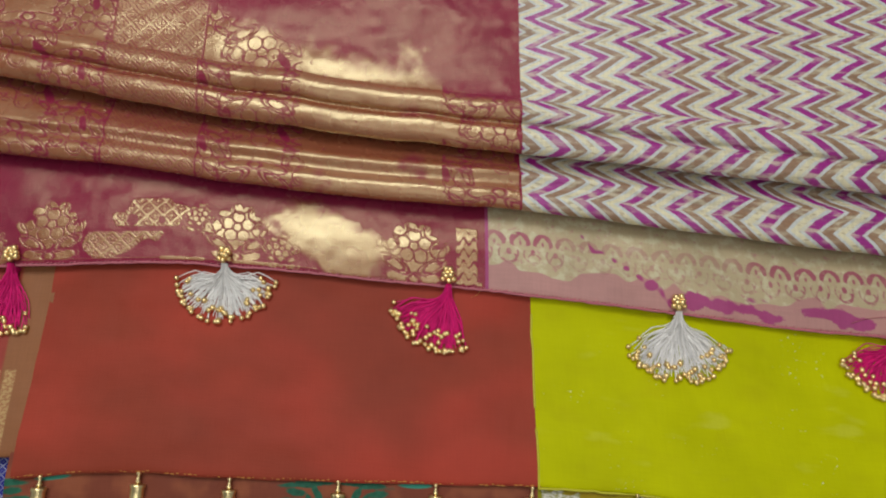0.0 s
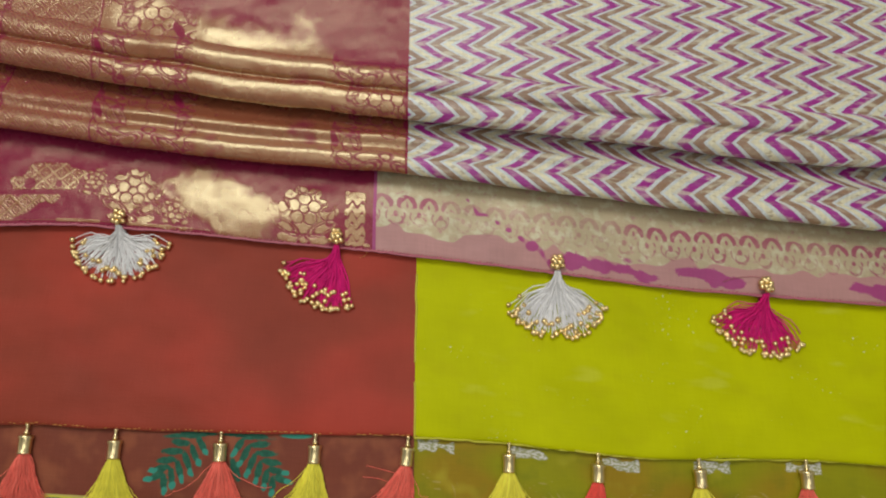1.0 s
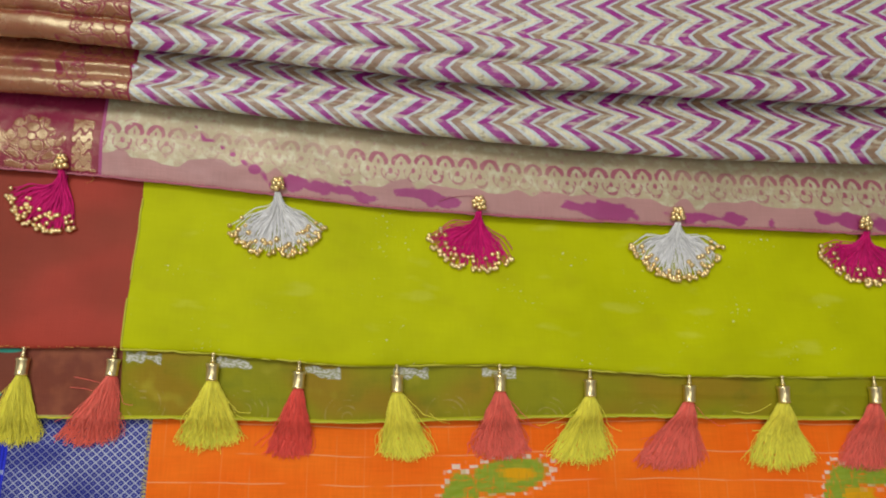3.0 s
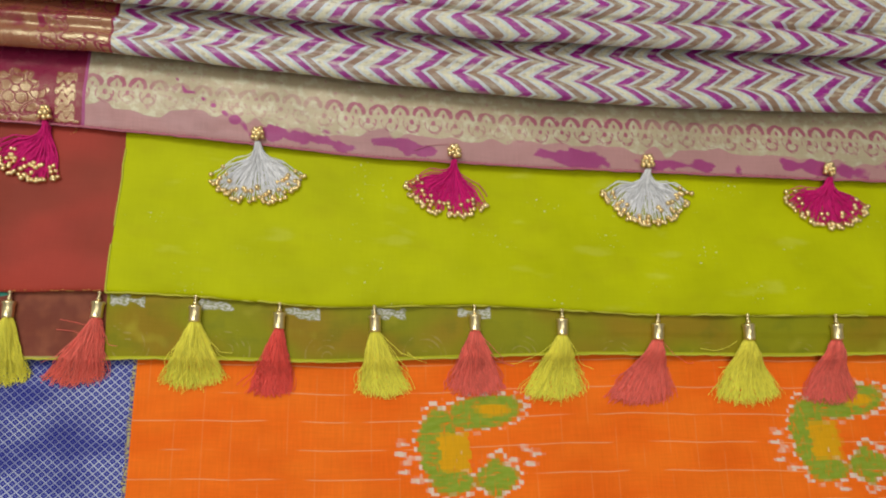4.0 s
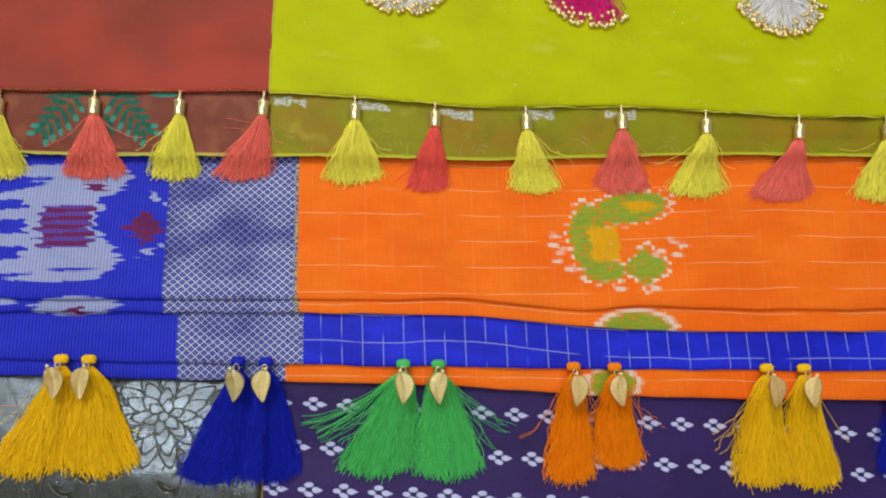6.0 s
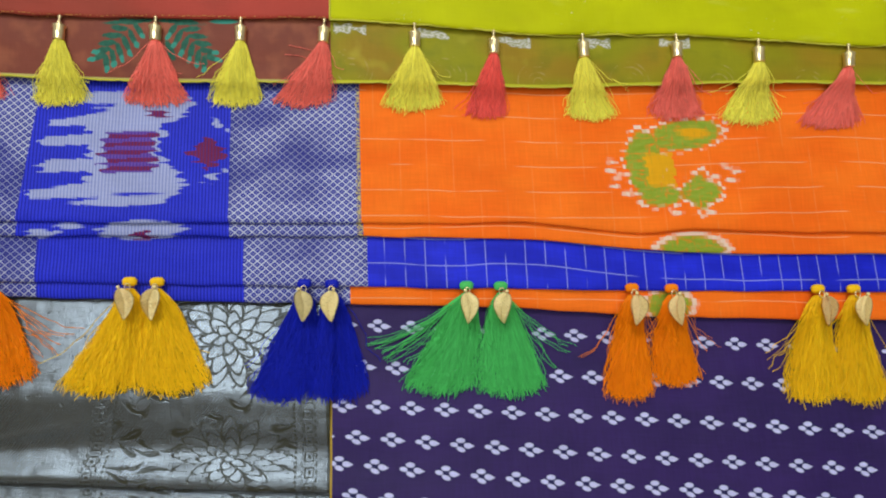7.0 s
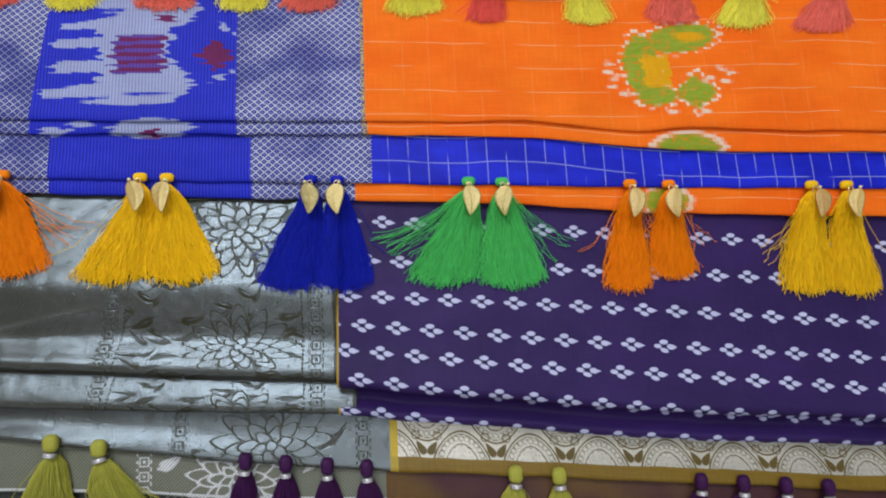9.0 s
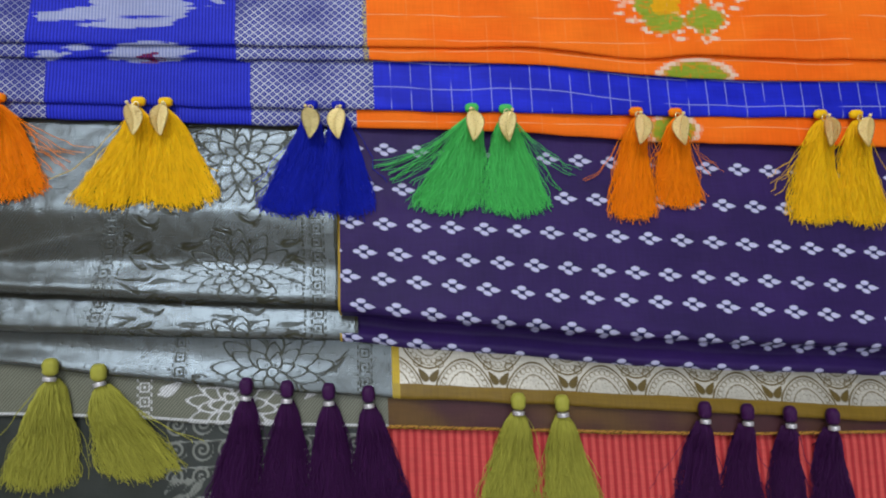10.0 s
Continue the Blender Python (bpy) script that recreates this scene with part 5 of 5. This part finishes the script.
BEAD = shared("bead", bm, M_BEAD)
CAP = shared("cap", lathe([(0.0012, 0.0), (0.0024, 0.0002), (0.0027, 0.0008), (0.0025, 0.0013), (0.0026, 0.0075), (0.0029, 0.0082), (0.0029, 0.0092), (0.0024, 0.0096), (0.0008, 0.0096)]), M_GOLD)
RINGLET = shared("ring", lathe([(0.0008, 0), (0.0013, 0.0003), (0.0015, 0.001), (0.0013, 0.0017), (0.0009, 0.002), (0.0007, 0.0042), (0.0012, 0.0048), (0.0012, 0.0056), (0.0006, 0.006)], 14), M_GOLD)
WRAP = shared("wrap", lathe([(0.0030, 0), (0.0036, 0.0002), (0.0037, 0.0008), (0.0035, 0.0011), (0.0037, 0.0014), (0.0037, 0.0021), (0.0034, 0.0025), (0.0030, 0.0026)], 18), M_WRAP)


def leaf_charm_mesh():
    """A stamped metal leaf: a curved blade with a raised midrib and side veins, and a hanging eye at its top."""
    bm = bmesh.new()
    nu, nv = 13, 25
    grid = []
    for j in range(nv):
        t = j / (nv - 1)
        half = 0.0053 * math.sin(math.pi * min(1, t ** 0.72 * 0.985 + 0.008)) ** 0.85 + 0.0002
        mid = 0.0016 * math.sin(math.pi * t) - 0.0022 * t * t
        row = []
        for i in range(nu):
            a = 2 * i / (nu - 1) - 1
            vein = 0.00055 * max(0.0, math.cos((t * 9 - abs(a) * 1.8) * 2 * math.pi)) * (1 - abs(a)) ** 0.4
            z = 0.00025 * (1 - a * a) + 0.0005 * math.exp(-(a / 0.12) ** 2) + vein
            row.append(bm.verts.new((mid + a * half, -0.0185 * t, z)))
        grid.append(row)
    for p, q in zip(grid, grid[1:]):
        for i in range(nu - 1):
            bm.faces.new((p[i], q[i], q[i + 1], p[i + 1]))
    bmesh.ops.solidify(bm, geom=bm.faces[:], thickness=0.0004)
    bmesh.ops.create_icosphere(bm, subdivisions=2, radius=0.0011, matrix=Matrix.Translation((0, 0.0008, 0.0006)))
    return shared("leaf_charm", bm, M_LEAF)


CHARM = leaf_charm_mesh()
FLAT = Matrix.Rotation(radians(90), 4, "X")


def knot_mesh(material, name, w, h, d):
    """A bound head of thread: a rounded lump with grooves round it."""
    bm = bmesh.new()
    bmesh.ops.create_uvsphere(bm, u_segments=24, v_segments=16, radius=1.0)
    for v in bm.verts:
        x, y, z = v.co
        e = 0.72
        v.co = (w * math.copysign(abs(x) ** e, x) * (1 + 0.05 * math.sin(9 * y)), h * math.copysign(abs(y) ** e, y), d * z * (1 + 0.06 * math.sin(14 * x)))
    return shared(name, bm, material)


def beaded_tassel(parent, x, material, length, lo, hi, count, label, neck=0.004, up=0.006):
    """A short fan of threads with a gold bead on the end of each, hung from a cluster of beads."""
    y = float(EDGE_1(x)) + up
    z = float(height_at(x, y))
    k = 9
    s = np.linspace(0, 1, k)[None, :]
    th = np.radians(np.linspace(lo, hi, count)[:, None] + rng.normal(0, 3.0, (count, 1)))
    spread = (hi - lo) / 2
    ln = length * np.where(rng.rand(count, 1) < 0.62, rng.uniform(0.92, 1.02, (count, 1)), rng.uniform(0.66, 0.93, (count, 1)))
    bow = rng.normal(0, 0.10, (count, 1))
    ang = th * np.clip(s * 1.5 + 0.15, 0, 1) + bow * np.sin(s * 3.1)
    y0 = y - 0.005
    X = x + rng.uniform(-0.0012, 0.0012, (count, 1)) + ln * s * np.sin(ang)
    Y = y0 - ln * s * np.cos(ang) - neck * s
    Z = settle(X, Y, 0.0004) + 0.0035 * np.interp(s[0], [0, 0.2, 0.6, 1], [0.9, 1, 0.6, 0.35])[None, :] * rng.uniform(0.3, 1.0, (count, 1))
    tips = np.stack([X[:, -1], Y[:, -1], Z[:, -1]], -1)
    fill = 170
    th2 = np.radians(rng.uniform(lo * 0.92, hi * 0.92, (fill, 1)))
    ang2 = th2 * np.clip(s * 1.5 + 0.15, 0, 1) + rng.normal(0, 0.06, (fill, 1)) * np.sin(s * 3.1)
    l2 = length * rng.uniform(0.72, 0.95, (fill, 1))
    X2 = x + rng.uniform(-0.0015, 0.0015, (fill, 1)) + l2 * s * np.sin(ang2)
    Y2 = y0 - l2 * s * np.cos(ang2) - neck * s
    Z2 = settle(X2, Y2, 0.0004) + 0.0030 * np.interp(s[0], [0, 0.2, 0.6, 1], [0.9, 1, 0.5, 0.25])[None, :] * rng.uniform(0.05, 1.0, (fill, 1))
    me = tubes("tassel", np.concatenate([np.stack([X, Y, Z], -1), np.stack([X2, Y2, Z2], -1)]), np.full(count + fill, 0.00036), taper=0.9)
    tassel = part_mesh("tassel", me, material, parent, label)
    for p in tips:
        r = 0.0017 * rng.uniform(0.85, 1.1)
        zz = max(float(height_at(p[0], p[1])) + r * 0.9, p[2])
        put("bead", BEAD, tassel, Matrix.Translation((p[0], p[1], zz)) @ Matrix.Diagonal((r, r, r, 1)))
    for bx, by, bz in ((-2.6, 1.2, 0.8), (0, 2.2, 0.8), (2.6, 1.2, 0.8), (-3.0, -1.8, 0.8), (3.0, -1.8, 0.8), (-1.4, -0.4, 2.4), (1.4, -0.4, 2.4), (0, -3.0, 1.4), (-1.2, 3.6, 0.6), (1.5, 3.4, 0.6)):
        r = 0.0019 * rng.uniform(0.9, 1.1)
        bx, by = bx * 0.001 + rng.normal(0, 0.0003), by * 0.001 + rng.normal(0, 0.0003)
        put("bead", BEAD, tassel, Matrix.Translation((x + bx, y + by, z + r + bz * 0.001)) @ Matrix.Diagonal((r, r, r, 1)))


for bx, mat_, ln_, lo_, hi_, n_, text in (
        (-0.246, T_PINK, 0.037, -60, 20, 60, "magenta thread tassel"), (-0.1225, T_WHITE, 0.030, -82, 80, 72, "white thread tassel"), (0.0085, T_PINK, 0.035, -74, 16, 76, "magenta thread tassel"),
        (0.1425, T_WHITE, 0.037, -60, 57, 84, "white thread tassel"), (0.269, T_PINK, 0.034, -74, 38, 80, "magenta thread tassel"), (0.397, T_WHITE, 0.033, -72, 70, 92, "white thread tassel"),
        (0.521, T_PINK, 0.031, -76, 62, 84, "magenta thread tassel")):
    beaded_tassel(saree_pink, bx, mat_, ln_, lo_, hi_, n_, text)


def capped_tassel(x, material, skew, foot, label, tilt=0.0):
    y = float(LOW_2(x))
    z = float(height_at(x, y - 0.007)) + 0.0028
    tassel = skirt("tassel", saree_red, material, x + tilt * 0.012, y - 0.0150, 0.0385, 0.0026, foot * 1.02, skew, 260, 0.00023, 0.0054, 0.0018, label, 0.03, lift=0.0008, flare=0.98, packed=56)
    turn = Matrix.Rotation(math.atan(tilt), 4, "Z")
    put("cap", CAP, tassel, Matrix.Translation((x + tilt * 0.0125, y - 0.0156, z)) @ turn @ Matrix.Rotation(radians(-90), 4, "X") @ Matrix.Diagonal((1.36, 1.30, 1.06, 1)), "polished gold cylinder cap")
    put("ring", RINGLET, tassel, Matrix.Translation((x + tilt * 0.003, y - 0.0053, z)) @ turn @ Matrix.Rotation(radians(-90), 4, "X"), "small gold hanging bead")


for cx, col, sk, ft in ((-0.208, T_LEMON, 0.0, 0.015), (-0.156, T_CORAL, -0.004, 0.016), (-0.108, T_LEMON, -0.002, 0.015), (-0.050, T_CORAL, -0.002, 0.0175), (0.002, T_LEMON, -0.004, 0.0145), (0.0535, T_CORAL, -0.014, 0.016),
                        (0.110, T_LEMON, -0.002, 0.0175), (0.160, T_RED, -0.0055, 0.012), (0.217, T_LEMON, 0.005, 0.0145), (0.278, T_CORAL, 0.0, 0.0165), (0.332, T_LEMON, -0.006, 0.0175), (0.392, T_CORAL, -0.012, 0.018),
                        (0.449, T_LEMON, -0.001, 0.0195), (0.506, T_CORAL, -0.005, 0.0165), (0.560, T_LEMON, 0.0, 0.0165)):
    capped_tassel(cx, col, sk, ft, {T_LEMON: "lemon yellow thread", T_CORAL: "coral pink thread", T_RED: "red thread"}[col], tilt=sk * 6)

KNOTS = {m: knot_mesh(m, "knot", 0.0043, 0.0029, 0.0026) for m in (T_MUSTARD, T_ORANGE, T_BLUE, T_GREEN)}
LUMPS = {m: knot_mesh(m, "head", 0.0044, 0.0052, 0.0042) for m in (T_OLIVE, T_PLUM)}


def charm_tassel(x, material, skew, foot, length, lean, label, stray=0.06, side=0):
    y = float(BAND_3(x)) + 0.0015
    z = float(height_at(x, y))
    tassel = skirt("tassel", saree_blue, material, x, y - 0.004, length, 0.0016, foot, skew, 420, 0.00024, 0.0085, 0.0024, label, stray * 0.8, k=12, lift=0.0015, flare=0.5 if foot < 0.017 else 0.62, side=side)
    put("knot", KNOTS[material], tassel, Matrix.Translation((x, y, z + 0.0022)))
    zc = max(float(height_at(x, y - 0.012)), z - 0.002) + 0.0142
    put("leaf_charm", CHARM, tassel, Matrix.Translation((x - lean * 0.00015, y - 0.0045, zc)) @ Matrix.Rotation(radians(5), 4, "X") @ Matrix.Rotation(radians(lean), 4, "Z") @ Matrix.Diagonal((1 if lean > 0 else -1, 1, 1, 1)), "gold stamped leaf charm")
    loop = [[(x + 0.0016 * math.cos(t), y - 0.0035 + 0.0022 * math.sin(t), z + 0.006) for t in np.linspace(0, 6.28, 13)]]
    part_mesh("loop", tubes("loop", loop, [0.00035], 5, taper=1.0), M_GOLD, tassel, "thin gold loop")


for x_, col, sk, ft, ln_, lean, text, st in (
        (-0.161, T_ORANGE, -0.010, 0.017, 0.058, 6, "bright orange silk thread", 0.08), (-0.1455, T_ORANGE, 0.010, 0.019, 0.058, -10, "bright orange silk thread", 0.1),
        (-0.064, T_MUSTARD, -0.013, 0.0205, 0.060, 15, "mustard yellow silk thread", 0.03), (-0.048, T_MUSTARD, 0.012, 0.0195, 0.060, -14, "mustard yellow silk thread", 0.03),
        (0.039, T_BLUE, -0.012, 0.0175, 0.063, 12, "royal blue silk thread", 0.05), (0.0555, T_BLUE, 0.003, 0.0150, 0.063, -12, "royal blue silk thread", 0.05),
        (0.137, T_GREEN, -0.017, 0.0200, 0.059, 10, "leaf green silk thread", 0.2), (0.158, T_GREEN, 0.005, 0.0190, 0.061, -14, "leaf green silk thread", 0.095),
        (0.2395, T_ORANGE, -0.005, 0.0130, 0.062, 4, "bright orange silk thread", 0.07), (0.2645, T_ORANGE, 0.001, 0.0135, 0.054, -4, "bright orange silk thread", 0.08),
        (0.358, T_MUSTARD, -0.007, 0.0160, 0.064, 8, "mustard yellow silk thread", 0.095), (0.381, T_MUSTARD, 0.002, 0.0145, 0.065, -10, "mustard yellow silk thread", 0.05),
        (0.447, T_BLUE, -0.006, 0.0165, 0.061, 12, "royal blue silk thread", 0.05), (0.466, T_BLUE, 0.005, 0.0165, 0.061, -12, "royal blue silk thread", 0.05)):
    charm_tassel(x_, col, sk, ft, ln_, lean, text, st, (-1 if lean > 0 else 1) if st > 0.09 else 0)


def bound_tassel(x, material, skew, foot, length, label, stray=0.04):
    y = float(BAND_4(x)) + 0.0015
    z = float(height_at(x, y))
    slim = 1.0 if material is T_OLIVE else 0.88
    tassel = skirt("tassel", saree_purple, material, x + skew * 0.06, y - 0.0065, length, 0.0030, foot, skew, 400, 0.00024, 0.0090, 0.0022, label, stray, k=12, lift=0.001)
    turn = math.atan2(skew, length)
    put("head", LUMPS[material], tassel, Matrix.Translation((x, y + 0.0005, z + 0.0030)) @ Matrix.Diagonal((slim, 1.0, 0.9, 1)))
    put("wrap", WRAP, tassel, Matrix.Translation((x + skew * 0.05, y - 0.0075, z + 0.0034)) @ Matrix.Rotation(turn * 0.7, 4, "Z") @ Matrix.Rotation(radians(-90), 4, "X") @ Matrix.Diagonal((slim, slim, 1.0, 1)), "shiny silver binding thread")


for x_, col, sk, ft, ln_ in ((-0.112, T_OLIVE, -0.010, 0.0205, 0.062), (-0.085, T_OLIVE, 0.019, 0.022, 0.055), (-0.0015, T_PLUM, -0.010, 0.014, 0.066), (0.022, T_PLUM, -0.005, 0.014, 0.066), (0.046, T_PLUM, 0.0, 0.014, 0.066), (0.069, T_PLUM, 0.006, 0.0155, 0.066),
                             (0.157, T_OLIVE, -0.008, 0.0175, 0.064), (0.183, T_OLIVE, 0.006, 0.0165, 0.064), (0.269, T_PLUM, -0.006, 0.0150, 0.066), (0.295, T_PLUM, -0.005, 0.0135, 0.064), (0.321, T_PLUM, -0.001, 0.0125, 0.064), (0.347, T_PLUM, 0.002, 0.0145, 0.064)):
    bound_tassel(x_, col, sk, ft, ln_, {T_OLIVE: "olive green silk thread", T_PLUM: "dark plum silk thread"}[col])


# hems: a piped edge along a cloth, and running stitches
def piping(name, parent, curve, x0, x1, r, material, lift=0.0, label="", dy=0.0):
    xs = np.arange(x0, x1, 0.002)
    ys = curve(xs) + dy + 0.0004 * vnoise(xs, 0 * xs, 0.004, 31)
    zs = height_at(xs, ys + 0.001) + lift
    zs = np.convolve(np.pad(zs, 3, mode="edge"), np.ones(7) / 7, "valid")
    part_mesh(name, tubes(name, [np.stack([xs, ys, zs], -1)], [r], 6, taper=1.0), material, parent, label)


def stitches(name, parent, curve, x0, x1, gap, size, r, material, dy, slant=0.0, label=""):
    xs = np.arange(x0, x1, gap)
    xs = xs + rng.normal(0, gap * 0.08, len(xs))
    s = np.linspace(-0.5, 0.5, 4)[None, :]
    X = xs[:, None] + s * size
    Y = curve(X) + dy + s * slant + rng.normal(0, 0.0002, (len(xs), 1))
    Z = height_at(X, Y) + r * 0.6 - 0.0003 * np.abs(2 * s) ** 3
    me = tubes(name, np.stack([X, Y, Z], -1), np.full(len(xs), r), 4, taper=1.0)
    tagged(part_mesh(name, me, material, parent, label), kind="stuff")


piping("hem", saree_pink, EDGE_1, LEFT, RIGHT, 0.0007, T_STITCH_P, 0.0, "magenta corded hem")
stitches("stitching", saree_pink, EDGE_1, LEFT, RIGHT, 0.0022, 0.0016, 0.0004, T_STITCH_P, 0.0007, 0.0008, "magenta overcast stitches")
stitches("stitching", saree_red, LOW_2, -0.222, SEAM_2, 0.0031, 0.0021, 0.0003, T_STITCH, 0.0009, 0.0, "gold running stitches")
piping("hem", saree_red, LOW_2, SEAM_2, RIGHT, 0.0006, T_STITCH_Y, 0.0004, "lime rolled hem")
piping("edging", saree_red, UNDER_2, -0.228, RIGHT, 0.0006, T_STITCH_Y, -0.0004, "pale yellow edging")
stitches("stitching", saree_purple, UNDER_4, 0.08, RIGHT, 0.0021, 0.0018, 0.00035, T_STITCH, 0.0012, 0.0012, "gold overcast stitches")


def seam(name, parent, x, y0, y1, r, material, label):
    ys = np.linspace(y0, y1, 60)
    xs = x + 0.0004 * vnoise(0 * ys, ys, 0.01, 33)
    zs = height_at(xs, ys)
    zs = np.convolve(np.pad(zs, 2, mode="edge"), np.ones(5) / 5, "valid")
    part_mesh(name, tubes(name, [np.stack([xs, ys, zs], -1)], [r], 5, taper=1.0), material, parent, label)


seam("seam", saree_red, SEAM_2, float(EDGE_1(SEAM_2)) - 0.002, float(LOW_2(SEAM_2)), 0.0006, T_STITCH_Y, "lime yellow seam")


def loose_thread(parent, x, y, points, material, label):
    P = np.array([(x + dx * 0.001, y + dy * 0.001, 0) for dx, dy in points])
    t = np.linspace(0, len(P) - 1, 24)
    xs = np.interp(t, range(len(P)), P[:, 0])
    ys = np.interp(t, range(len(P)), P[:, 1])
    xs, ys = (np.convolve(np.pad(q, 2, mode="edge"), np.ones(5) / 5, "valid") for q in (xs, ys))
    zs = height_at(xs, ys) + 0.0005
    part_mesh("loose_thread", tubes("loose_thread", [np.stack([xs, ys, zs], -1)], [0.00022], 4, taper=0.8), material, parent, label)


loose_thread(saree_pink, 0.028, -0.021, ((0, 0), (-3, -4), (-6, -5)), T_STITCH, "loose brown thread end")
loose_thread(saree_pink, 0.243, -0.040, ((0, 0), (8, 3), (20, 4), (24, 3)), T_STITCH_P, "loose magenta thread end")
loose_thread(saree_red, 0.030, -0.150, ((0, 4), (9, 2), (20, -1), (24, -4)), T_CORAL, "loose coral thread end")
loose_thread(saree_red, 0.028, -0.154, ((0, 2), (10, 1), (22, -4)), T_CORAL, "loose coral thread end")
loose_thread(saree_red, 0.236, -0.170, ((0, 0), (6, -5), (13, -7)), T_LEMON, "loose yellow thread end")
loose_thread(saree_red, 0.418, -0.172, ((0, 0), (10, -2), (18, 0), (25, 4)), T_LEMON, "loose yellow thread end")
